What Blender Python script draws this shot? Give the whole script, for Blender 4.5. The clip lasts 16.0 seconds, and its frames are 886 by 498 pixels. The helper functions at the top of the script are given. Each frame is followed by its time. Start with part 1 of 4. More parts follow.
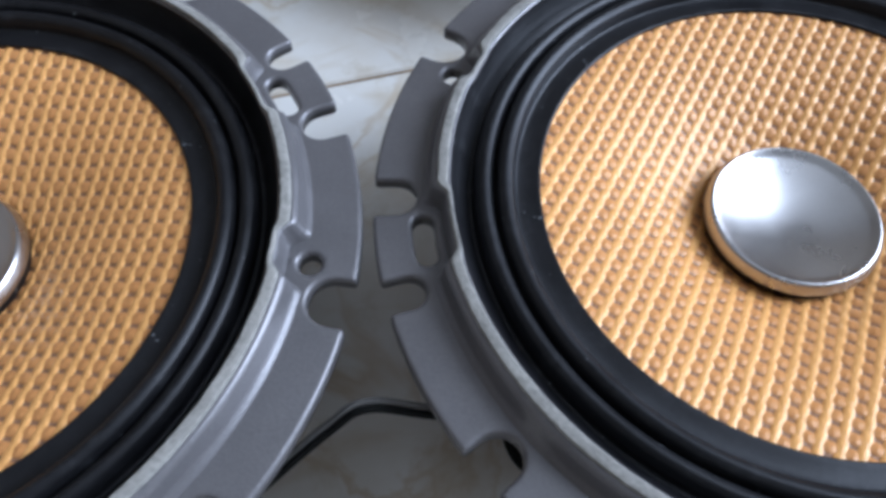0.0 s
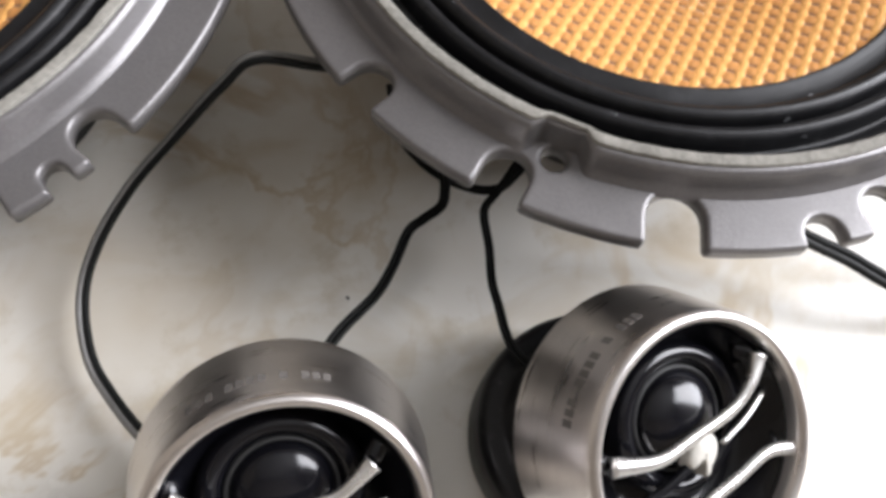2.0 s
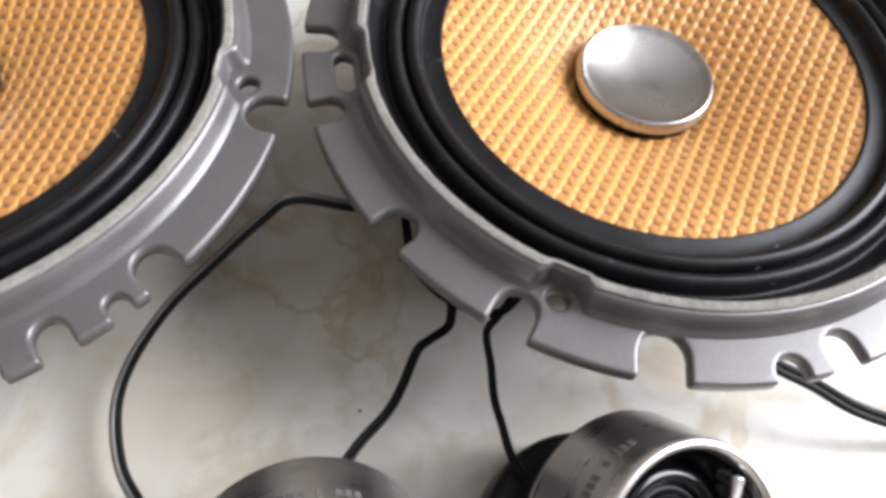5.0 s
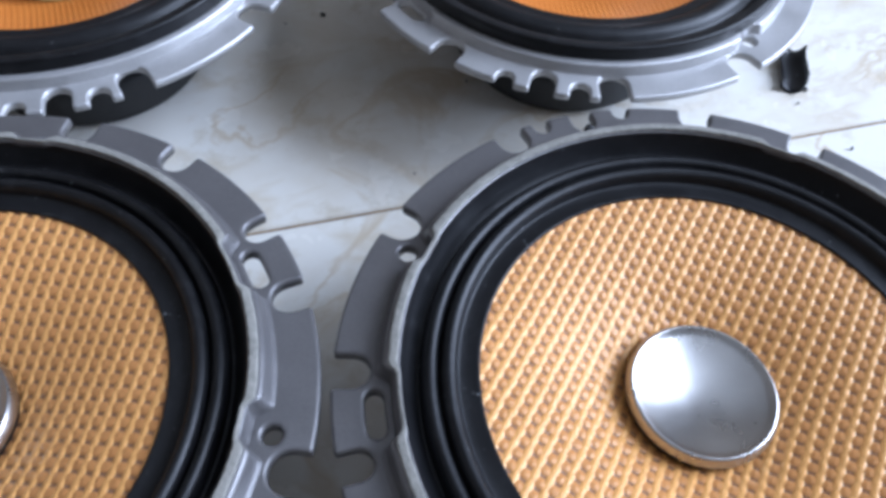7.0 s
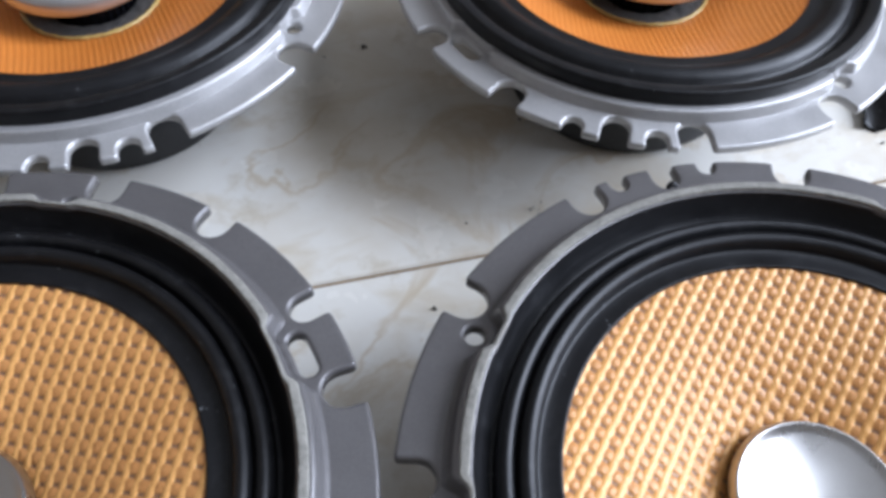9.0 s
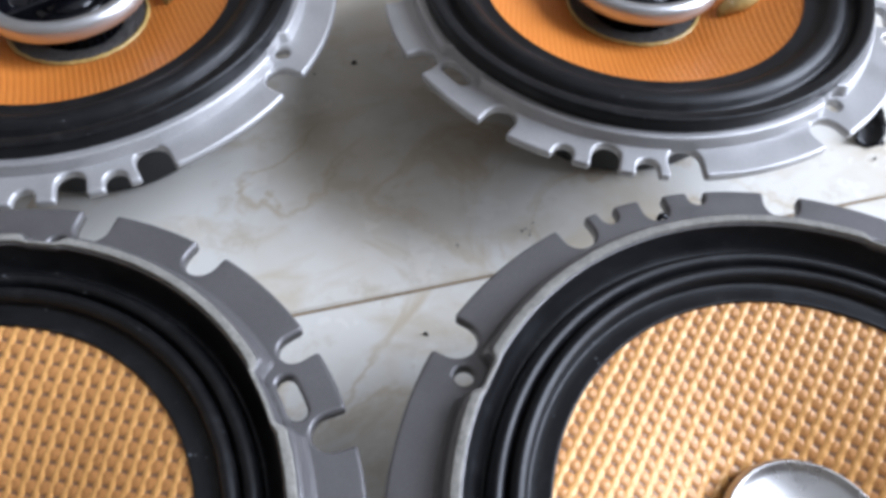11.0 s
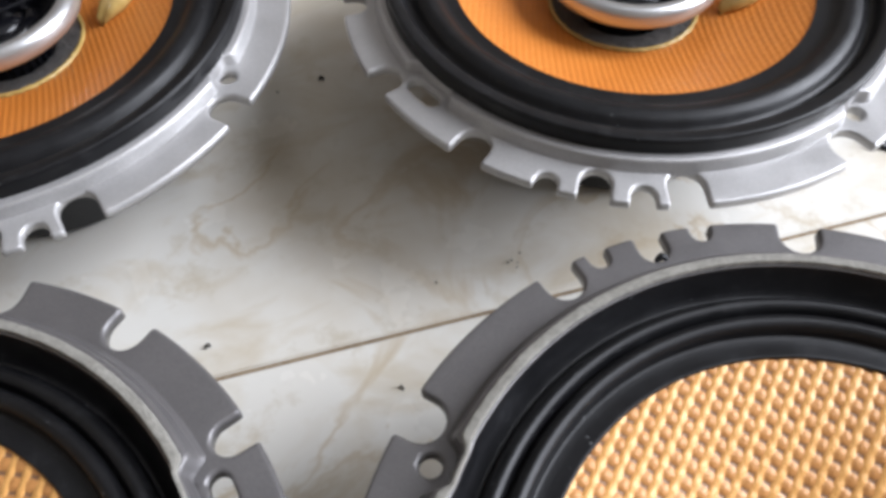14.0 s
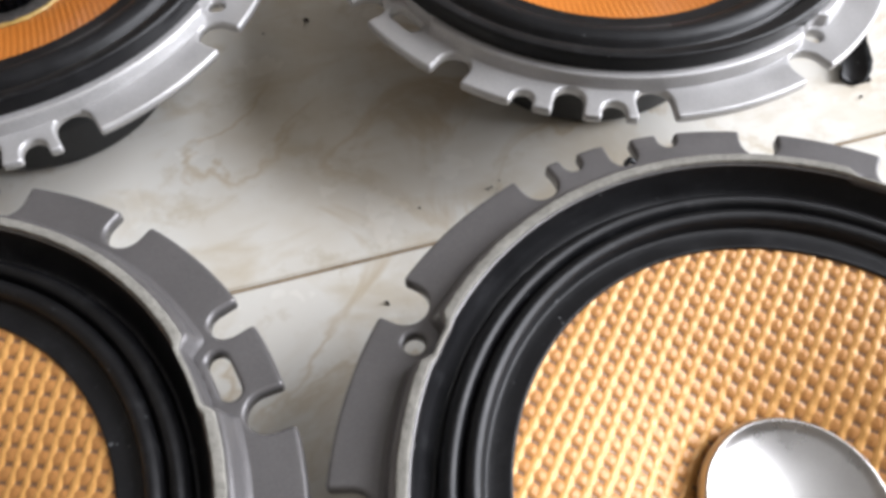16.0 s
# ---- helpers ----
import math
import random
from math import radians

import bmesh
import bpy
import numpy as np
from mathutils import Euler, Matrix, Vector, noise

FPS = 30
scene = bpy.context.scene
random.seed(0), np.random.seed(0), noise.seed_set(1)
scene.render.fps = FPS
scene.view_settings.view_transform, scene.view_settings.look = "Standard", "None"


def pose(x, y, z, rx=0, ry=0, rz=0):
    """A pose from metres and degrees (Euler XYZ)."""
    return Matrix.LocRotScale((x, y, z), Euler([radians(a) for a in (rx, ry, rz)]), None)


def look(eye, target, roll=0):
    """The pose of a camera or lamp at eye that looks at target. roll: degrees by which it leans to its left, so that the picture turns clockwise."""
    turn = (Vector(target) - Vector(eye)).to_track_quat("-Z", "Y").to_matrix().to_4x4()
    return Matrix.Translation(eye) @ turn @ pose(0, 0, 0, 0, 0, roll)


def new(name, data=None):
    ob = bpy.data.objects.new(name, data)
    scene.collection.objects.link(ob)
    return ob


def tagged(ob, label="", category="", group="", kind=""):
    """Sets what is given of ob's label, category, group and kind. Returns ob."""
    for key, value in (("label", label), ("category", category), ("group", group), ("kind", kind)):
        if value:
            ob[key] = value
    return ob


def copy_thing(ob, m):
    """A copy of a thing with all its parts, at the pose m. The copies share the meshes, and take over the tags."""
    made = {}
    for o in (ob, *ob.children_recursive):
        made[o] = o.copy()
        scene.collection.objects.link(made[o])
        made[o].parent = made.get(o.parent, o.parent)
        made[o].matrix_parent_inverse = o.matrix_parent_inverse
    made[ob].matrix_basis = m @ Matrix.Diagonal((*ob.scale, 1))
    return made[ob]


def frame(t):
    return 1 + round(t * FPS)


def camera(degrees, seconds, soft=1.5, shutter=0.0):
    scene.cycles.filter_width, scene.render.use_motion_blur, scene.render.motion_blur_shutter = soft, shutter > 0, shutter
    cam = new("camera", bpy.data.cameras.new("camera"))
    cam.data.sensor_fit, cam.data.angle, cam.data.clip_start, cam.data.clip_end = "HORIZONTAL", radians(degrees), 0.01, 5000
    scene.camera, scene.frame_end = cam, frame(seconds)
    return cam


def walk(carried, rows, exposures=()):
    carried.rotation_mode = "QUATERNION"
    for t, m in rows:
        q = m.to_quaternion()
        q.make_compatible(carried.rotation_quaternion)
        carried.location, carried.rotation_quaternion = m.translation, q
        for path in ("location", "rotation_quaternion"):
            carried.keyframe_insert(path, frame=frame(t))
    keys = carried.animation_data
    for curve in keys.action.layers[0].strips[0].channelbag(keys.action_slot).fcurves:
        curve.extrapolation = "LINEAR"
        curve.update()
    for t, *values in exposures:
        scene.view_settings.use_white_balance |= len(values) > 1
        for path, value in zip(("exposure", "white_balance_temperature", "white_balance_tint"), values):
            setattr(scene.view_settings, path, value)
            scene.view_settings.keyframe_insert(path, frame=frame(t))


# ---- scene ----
LENS = 60.5
cam = camera(LENS, 16.0, soft=3.7)
# seconds, eye in metres, turn in degrees
PATH = [
    (0.0, 0.0145, -0.0795, 0.1723, 31.42, 0.10, 0.05),
    (0.5, 0.0159, -0.0927, 0.1585, 28.36, -2.63, -0.31),
    (1.0, 0.0194, -0.0977, 0.1555, 27.17, -1.02, 0.22),
    (1.5, 0.0226, -0.1082, 0.1567, 25.31, -1.26, -0.68),
    (2.0, 0.0284, -0.1253, 0.1634, 23.71, -2.65, -1.57),
    (2.5, 0.0287, -0.1395, 0.1752, 23.30, -3.55, -2.12),
    (3.0, 0.0280, -0.1454, 0.1821, 22.76, -3.70, -2.86),
    (3.2, 0.0277, -0.1434, 0.1848, 21.34, -4.07, -3.12),
    (5.3, 0.0185, -0.1195, 0.1819, 31.28, -5.10, -1.16),
    (5.5, 0.0206, -0.1143, 0.1821, 31.81, -4.16, -1.53),
    (6.0, 0.0216, -0.0963, 0.1872, 34.66, -3.31, -1.16),
    (6.5, 0.0216, -0.0811, 0.1933, 34.41, -1.88, 0.02),
    (7.0, 0.0196, -0.0693, 0.2028, 35.61, -2.25, 0.41),
    (7.5, 0.0160, -0.0622, 0.2039, 37.48, -1.44, 1.41),
    (8.0, 0.0131, -0.0514, 0.1997, 37.86, -1.38, 2.26),
    (8.5, 0.0115, -0.0476, 0.1954, 36.87, -0.40, 2.05),
    (8.7, 0.0089, -0.0460, 0.1936, 36.24, -1.01, 1.68),
    (10.8, 0.0101, -0.0383, 0.1981, 36.34, -1.18, 0.97),
    (11.0, 0.0104, -0.0350, 0.1995, 35.41, -1.03, 0.99),
    (11.5, 0.0149, -0.0280, 0.1992, 35.36, -0.70, 0.77),
    (12.0, 0.0174, -0.0194, 0.1933, 34.63, -0.07, 0.42),
    (12.5, 0.0184, -0.0112, 0.1775, 32.80, -0.14, 0.27),
    (13.0, 0.0193, -0.0075, 0.1780, 32.94, 0.41, 0.11),
    (13.5, 0.0204, -0.0057, 0.1850, 33.53, 0.26, -0.29),
    (14.0, 0.0199, -0.0094, 0.1864, 34.79, 0.74, -0.34),
    (14.5, 0.0197, -0.0103, 0.1896, 37.05, 1.16, -0.09),
    (15.0, 0.0220, -0.0119, 0.1885, 37.26, 0.93, -0.10),
    (15.5, 0.0223, -0.0143, 0.1845, 36.08, 0.78, -0.46),
    (16.0, 0.0204, -0.0294, 0.1846, 33.61, 0.12, -1.40),
]
EXPOSURES = [
    (0.0, 0.02, 5170, 12),
    (0.5, 0.16, 4560, 8),
    (1.0, 0.37, 5200, 12),
    (1.5, 0.48, 5510, 14),
    (2.0, 0.43, 6370, 14),
    (2.5, 0.09, 6670, 14),
    (3.0, -0.21, 6770, 14),
    (3.2, -0.16, 6770, 14),
    (5.3, 0.54, 6030, 14),
    (5.5, 0.52, 5810, 14),
    (6.0, 0.23, 4890, 10),
    (6.5, 0.08, 4580, 10),
    (7.0, 0.03, 5090, 13),
    (7.5, 0.03, 5290, 13),
    (8.0, 0.08, 5510, 13),
    (8.5, 0.08, 5560, 13),
    (11.0, 0.08, 5590, 13),
    (12.0, 0.13, 5820, 13),
    (13.5, 0.18, 6070, 13),
    (15.0, 0.18, 6120, 13),
    (16.0, 0.18, 6270, 13),
]
walk(cam, [(t, pose(x, y, z, rx, ry, rz)) for t, x, y, z, rx, ry, rz in PATH], EXPOSURES)

# ---- world and light ----
world = bpy.data.worlds.new("daylight")
scene.world = world
world.use_nodes = True
wn = world.node_tree.nodes
sky = wn.new("ShaderNodeTexSky")
sky.sky_type, sky.sun_disc = "NISHITA", False
sky.sun_elevation, sky.sun_rotation = radians(38), radians(80)
wn["Background"].inputs["Strength"].default_value = 0.12
world.node_tree.links.new(sky.outputs["Color"], wn["Background"].inputs["Color"])

WIN_X, WIN_Y, WIN_Z, WIN_W, WIN_H = 1.80, 0.28, 1.28, 1.26, 2.10


def window_light():
    """Daylight that comes in through the opening of the window."""
    data = bpy.data.lights.new("window_daylight", "AREA")
    data.shape, data.size, data.size_y = "RECTANGLE", WIN_W - 0.1, WIN_H - 0.1
    data.energy, data.color = 107.0, (0.96, 0.98, 1.0)
    ob = new("window_daylight", data)
    ob.matrix_world = look((WIN_X + 0.02, WIN_Y, WIN_Z), (WIN_X - 1.0, WIN_Y - 0.08, WIN_Z - 0.35))
    return ob


window_light()


# ---- materials ----
def material(name):
    m = bpy.data.materials.new(name)
    m.use_nodes = True
    n = m.node_tree.nodes
    return m, n, m.node_tree.links, n["Principled BSDF"]


def noise_node(n, l, scale, detail=4.0, rough=0.55, stretch=None, distortion=0.0):
    tc = n.new("ShaderNodeTexCoord")
    tex = n.new("ShaderNodeTexNoise")
    tex.inputs["Scale"].default_value = scale
    tex.inputs["Detail"].default_value = detail
    tex.inputs["Roughness"].default_value = rough
    tex.inputs["Distortion"].default_value = distortion
    if stretch:
        mp = n.new("ShaderNodeMapping")
        mp.inputs["Scale"].default_value = stretch
        l.new(tc.outputs["Object"], mp.inputs["Vector"])
        l.new(mp.outputs["Vector"], tex.inputs["Vector"])
    else:
        l.new(tc.outputs["Object"], tex.inputs["Vector"])
    return tex


def ramp_node(n, l, fac, stops):
    r = n.new("ShaderNodeValToRGB")
    while len(r.color_ramp.elements) < len(stops):
        r.color_ramp.elements.new(0.5)
    for e, (p, c) in zip(r.color_ramp.elements, stops):
        e.position = p
        e.color = (*c, 1) if len(c) == 3 else c
    l.new(fac, r.inputs["Fac"])
    return r


def bump_node(n, l, height, strength, distance):
    b = n.new("ShaderNodeBump")
    b.inputs["Strength"].default_value = strength
    b.inputs["Distance"].default_value = distance
    l.new(height, b.inputs["Height"])
    return b


def surface(name, low, high, rough=(0.4, 0.5), metal=0.0, scale=120.0, grain=900.0, bump=0.15, depth=0.0004, coat=0.0, stretch=None, shine=0.5):
    """Two-scale surface: a slow change of tone, a fine grain, and a fine relief."""
    m, n, l, p = material(name)
    big = noise_node(n, l, scale, 5.0, 0.6, stretch)
    fine = noise_node(n, l, grain, 3.0, 0.6, stretch)
    mix = n.new("ShaderNodeMath")
    mix.operation = "MULTIPLY_ADD"
    l.new(fine.outputs["Fac"], mix.inputs[0])
    mix.inputs[1].default_value = 0.45
    half = n.new("ShaderNodeMath")
    half.operation = "MULTIPLY"
    l.new(big.outputs["Fac"], half.inputs[0])
    half.inputs[1].default_value = 0.55
    l.new(half.outputs[0], mix.inputs[2])
    col = ramp_node(n, l, mix.outputs[0], [(0.3, low), (0.7, high)])
    l.new(col.outputs["Color"], p.inputs["Base Color"])
    rr = n.new("ShaderNodeMapRange")
    rr.inputs["From Min"].default_value, rr.inputs["From Max"].default_value = 0.3, 0.7
    rr.inputs["To Min"].default_value, rr.inputs["To Max"].default_value = rough
    l.new(big.outputs["Fac"], rr.inputs["Value"])
    l.new(rr.outputs["Result"], p.inputs["Roughness"])
    p.inputs["Metallic"].default_value = metal
    p.inputs["Specular IOR Level"].default_value = shine
    p.inputs["Coat Weight"].default_value = coat
    p.inputs["Coat Roughness"].default_value = 0.25
    b = bump_node(n, l, fine.outputs["Fac"], bump, depth)
    l.new(b.outputs["Normal"], p.inputs["Normal"])
    return m


def tile_material():
    """Polished cream tile with brown veins, cloudy stains and fine dirt."""
    m, n, l, p = material("polished_cream_tile")
    cloud = noise_node(n, l, 9.0, 5.0, 0.55)
    base = ramp_node(n, l, cloud.outputs["Fac"], [(0.3, (0.62, 0.555, 0.45)), (0.5, (0.75, 0.73, 0.675)), (0.62, (0.75, 0.72, 0.655)), (0.75, (0.68, 0.63, 0.53))])
    vein = noise_node(n, l, 13.0, 5.0, 0.58, None, 1.0)
    line = ramp_node(n, l, vein.outputs["Fac"], [(0.475, (0, 0, 0)), (0.498, (0.9, 0.9, 0.9)), (0.535, (0, 0, 0))])
    where = noise_node(n, l, 14.0, 3.0, 0.5)
    gate = ramp_node(n, l, where.outputs["Fac"], [(0.43, (0, 0, 0)), (0.58, (0.9, 0.9, 0.9))])
    mul = n.new("ShaderNodeMath")
    mul.operation = "MULTIPLY"
    l.new(line.outputs["Color"], mul.inputs[0])
    l.new(gate.outputs["Color"], mul.inputs[1])
    mix = n.new("ShaderNodeMixRGB")
    l.new(mul.outputs[0], mix.inputs["Fac"])
    l.new(base.outputs["Color"], mix.inputs[1])
    mix.inputs[2].default_value = (0.54, 0.44, 0.30, 1)
    dirt = noise_node(n, l, 55.0, 6.0, 0.7)
    dgate = ramp_node(n, l, dirt.outputs["Fac"], [(0.55, (0, 0, 0)), (0.70, (0.6, 0.6, 0.6))])
    mix2 = n.new("ShaderNodeMixRGB")
    l.new(dgate.outputs["Color"], mix2.inputs["Fac"])
    l.new(mix.outputs["Color"], mix2.inputs[1])
    mix2.inputs[2].default_value = (0.52, 0.45, 0.33, 1)
    stain = noise_node(n, l, 26.0, 4.0, 0.6, (1.0, 1.8, 1.0), 0.6)
    sgate = ramp_node(n, l, stain.outputs["Fac"], [(0.50, (0, 0, 0)), (0.72, (0.75, 0.75, 0.75))])
    mix3 = n.new("ShaderNodeMixRGB")
    l.new(sgate.outputs["Color"], mix3.inputs["Fac"])
    l.new(mix2.outputs["Color"], mix3.inputs[1])
    mix3.inputs[2].default_value = (0.58, 0.50, 0.37, 1)
    l.new(mix3.outputs["Color"], p.inputs["Base Color"])
    smear = noise_node(n, l, 30.0, 4.0, 0.6)
    rr = n.new("ShaderNodeMapRange")
    rr.inputs["From Min"].default_value, rr.inputs["From Max"].default_value = 0.3, 0.7
    rr.inputs["To Min"].default_value, rr.inputs["To Max"].default_value = 0.16, 0.30
    l.new(smear.outputs["Fac"], rr.inputs["Value"])
    l.new(rr.outputs["Result"], p.inputs["Roughness"])
    wave = noise_node(n, l, 22.0, 2.0, 0.4)
    b = bump_node(n, l, wave.outputs["Fac"], 0.06, 0.002)
    l.new(b.outputs["Normal"], p.inputs["Normal"])
    p.inputs["IOR"].default_value = 1.5
    return m


def weave_material(name, warp_low, warp_high, weft_low, weft_high, rough, coat, pocket_shade=None):
    """Resin-soaked cloth whose two sets of strands differ in tone; the last tone, if given, puts shade into the colour
    of its pockets.
    """
    m, n, l, p = material(name)
    at = n.new("ShaderNodeAttribute")
    at.attribute_name = "strand"
    tone = noise_node(n, l, 700.0, 4.0, 0.65)
    slow = noise_node(n, l, 45.0, 4.0, 0.6)
    add = n.new("ShaderNodeMath")
    add.operation = "MULTIPLY_ADD"
    l.new(slow.outputs["Fac"], add.inputs[0])
    add.inputs[1].default_value = 0.5
    hf = n.new("ShaderNodeMath")
    hf.operation = "MULTIPLY"
    l.new(tone.outputs["Fac"], hf.inputs[0])
    hf.inputs[1].default_value = 0.5
    l.new(hf.outputs[0], add.inputs[2])
    a = ramp_node(n, l, add.outputs[0], [(0.35, warp_low), (0.65, warp_high)])
    c = ramp_node(n, l, add.outputs[0], [(0.35, weft_low), (0.65, weft_high)])
    mix = n.new("ShaderNodeMixRGB")
    over = at.outputs["Fac"]
    low = c.outputs["Color"]
    # pockets between the strands get a darker tone: painted shade
    if pocket_shade:
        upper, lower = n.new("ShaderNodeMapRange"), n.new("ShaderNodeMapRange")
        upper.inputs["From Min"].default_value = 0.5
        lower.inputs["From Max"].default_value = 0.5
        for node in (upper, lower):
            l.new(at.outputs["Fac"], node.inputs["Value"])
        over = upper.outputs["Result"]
        tone_node = n.new("ShaderNodeMixRGB")
        l.new(lower.outputs["Result"], tone_node.inputs["Fac"])
        tone_node.inputs[1].default_value = (*pocket_shade, 1)
        l.new(low, tone_node.inputs[2])
        low = tone_node.outputs["Color"]
    l.new(over, mix.inputs["Fac"])
    l.new(low, mix.inputs[1])
    l.new(a.outputs["Color"], mix.inputs[2])
    l.new(mix.outputs["Color"], p.inputs["Base Color"])
    p.inputs["Roughness"].default_value = rough
    p.inputs["Coat Weight"].default_value = coat
    p.inputs["Coat Roughness"].default_value = 0.3
    p.inputs["Specular Tint"].default_value = (1.0, 0.84, 0.62, 1)
    fibre = noise_node(n, l, 1500.0, 3.0, 0.6)
    b = bump_node(n, l, fibre.outputs["Fac"], 0.45, 0.0003)
    l.new(b.outputs["Normal"], p.inputs["Normal"])
    return m


def dusted(m):
    """Adds fine grey dust and a few pale specks to a dark surface."""
    n, l = m.node_tree.nodes, m.node_tree.links
    p = n["Principled BSDF"]
    old = p.inputs["Base Color"].links[0].from_socket
    tone_node = noise_node(n, l, 160.0, 6.0, 0.75)
    speck = noise_node(n, l, 620.0, 1.0, 0.4)
    haze = ramp_node(n, l, tone_node.outputs["Fac"], [(0.55, (0, 0, 0)), (0.80, (0.12, 0.12, 0.12))])
    dots = ramp_node(n, l, speck.outputs["Fac"], [(0.765, (0, 0, 0)), (0.80, (0.7, 0.7, 0.7))])
    most = n.new("ShaderNodeMath")
    most.operation = "MAXIMUM"
    l.new(haze.outputs["Color"], most.inputs[0])
    l.new(dots.outputs["Color"], most.inputs[1])
    mix = n.new("ShaderNodeMixRGB")
    l.new(most.outputs[0], mix.inputs["Fac"])
    l.new(old, mix.inputs[1])
    mix.inputs[2].default_value = (0.16, 0.165, 0.17, 1)
    l.new(mix.outputs["Color"], p.inputs["Base Color"])
    return m


TILE = tile_material()
GROUT = surface("brown_grout", (0.16, 0.11, 0.06), (0.34, 0.26, 0.17), (0.8, 0.95), 0, 90, 900, 0.5, 0.001)
PLASTER = surface("beige_plaster", (0.210, 0.184, 0.154), (0.260, 0.228, 0.192), (0.8, 0.9), 0, 3, 60, 0.2, 0.002)
CEILING_WHITE = surface("grey_white_ceiling", (0.46, 0.46, 0.456), (0.53, 0.53, 0.525), (0.8, 0.9), 0, 3, 60, 0.2, 0.002)
FRAME_WHITE = surface("white_window_frame", (0.72, 0.72, 0.71), (0.8, 0.8, 0.79), (0.35, 0.45), 0, 8, 120, 0.1, 0.0005)
GREY_PAINT = surface("grey_satin_paint", (0.118, 0.113, 0.113), (0.168, 0.160, 0.160), (0.33, 0.46), 0.42, 60, 1600, 0.36, 0.00018, 0.15)
SILVER_PAINT = surface("silver_satin_paint", (0.36, 0.353, 0.351), (0.49, 0.482, 0.479), (0.34, 0.48), 0.45, 70, 1500, 0.55, 0.00022, 0.1)
RUBBER = dusted(surface("black_rubber", (0.0025, 0.0025, 0.003), (0.010, 0.010, 0.0112), (0.36, 0.48), 0, 110, 1300, 0.22, 0.00014, shine=0.29))
GASKET = surface("grey_fibre_gasket", (0.150, 0.143, 0.125), (0.310, 0.298, 0.265), (0.85, 0.95), 0, 240, 1000, 0.5, 0.0005)
CAP_METAL = surface("brushed_silver_cap", (0.45, 0.436, 0.424), (0.54, 0.526, 0.512), (0.26, 0.33), 1.0, 90, 3000, 0.06, 0.0001)
BEZEL_METAL = surface("brushed_nickel", (0.58, 0.548, 0.53), (0.70, 0.668, 0.648), (0.25, 0.36), 1.0, 60, 2000, 0.08, 0.0001, 0.0, (1, 1, 9))
RING_METAL = surface("satin_silver_ring", (0.50, 0.50, 0.50), (0.58, 0.58, 0.58), (0.28, 0.36), 0.85, 60, 2000, 0.05, 0.0001)
BAR_METAL = surface("polished_silver_bar", (0.54, 0.53, 0.51), (0.66, 0.65, 0.63), (0.22, 0.32), 0.85, 90, 2000, 0.05, 0.0001)
PLASTIC = surface("black_plastic", (0.002, 0.002, 0.003), (0.006, 0.006, 0.008), (0.13, 0.22), 0, 90, 1600, 0.08, 0.0001, shine=0.36)
FOAM = surface("black_felt", (0.03, 0.028, 0.026), (0.17, 0.16, 0.15), (0.7, 0.9), 0, 900, 1900, 1.0, 0.0012)
FERRITE = surface("dark_ferrite", (0.012, 0.012, 0.012), (0.028, 0.028, 0.028), (0.6, 0.7), 0, 60, 900, 0.3, 0.0004)
GLUE = surface("yellow_dried_glue", (0.38, 0.255, 0.070), (0.55, 0.395, 0.135), (0.3, 0.45), 0, 150, 700, 0.3, 0.0006, 0.3)
WIRE_BLACK = surface("black_wire_sleeve", (0.006, 0.0065, 0.006), (0.013, 0.0135, 0.013), (0.5, 0.62), 0, 150, 900, 0.1, 0.0002, shine=0.12)
WIRE_SILVER = surface("silver_wire_sleeve", (0.10, 0.097, 0.09), (0.17, 0.165, 0.155), (0.3, 0.4), 0, 150, 900, 0.1, 0.0002)
PALE_PLASTIC = surface("pale_plastic", (0.42, 0.40, 0.36), (0.55, 0.53, 0.48), (0.3, 0.4), 0, 150, 900, 0.1, 0.0002)
MARK_INK = surface("dark_print", (0.10, 0.09, 0.085), (0.14, 0.13, 0.12), (0.5, 0.6), 0, 150, 900, 0.05, 0.0001)
GRIT_DARK = surface("dark_grit", (0.015, 0.013, 0.012), (0.05, 0.045, 0.04), (0.6, 0.8), 0, 300, 900, 0.3, 0.0004)
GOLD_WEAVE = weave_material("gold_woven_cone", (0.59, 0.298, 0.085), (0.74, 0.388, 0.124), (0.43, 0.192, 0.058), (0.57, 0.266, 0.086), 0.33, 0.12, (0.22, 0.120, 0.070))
ORANGE_WEAVE = weave_material("orange_woven_cone", (0.58, 0.186, 0.028), (0.67, 0.242, 0.044), (0.53, 0.160, 0.023), (0.61, 0.204, 0.033), 0.42, 0.12)


# ---- mesh helpers ----
def mesh_of(name, verts, faces, mat, smooth=True):
    me = bpy.data.meshes.new(name)
    me.from_pydata([tuple(v) for v in verts], [], [tuple(f) for f in faces])
    me.materials.append(mat)
    if smooth:
        me.polygons.foreach_set("use_smooth", [True] * len(me.polygons))
    me.update()
    return me


def part(name, me, parent, m=None, label=""):
    ob = new(name, me)
    ob.parent = parent
    if m is not None:
        ob.matrix_local = m
    if label:
        tagged(ob, label)
    return ob


def thing(name, m, label, category, group=""):
    ob = new(name)
    ob.empty_display_size = 0.02
    ob.matrix_world = m
    return tagged(ob, label, category, group)


def revolve(profile, seg=180, closed=False):
    """Verts and faces of a profile of (radius, height) turned round z; sharp corners are doubled by the caller."""
    verts, faces = [], []
    k = len(profile)
    for i in range(seg):
        a = 2 * math.pi * i / seg
        c, s = math.cos(a), math.sin(a)
        verts += [(r * c, r * s, z) for r, z in profile]
    for i in range(seg):
        j = (i + 1) % seg
        for q in range(k if closed else k - 1):
            w = (q + 1) % k
            faces.append((i * k + q, j * k + q, j * k + w, i * k + w))
    return verts, faces


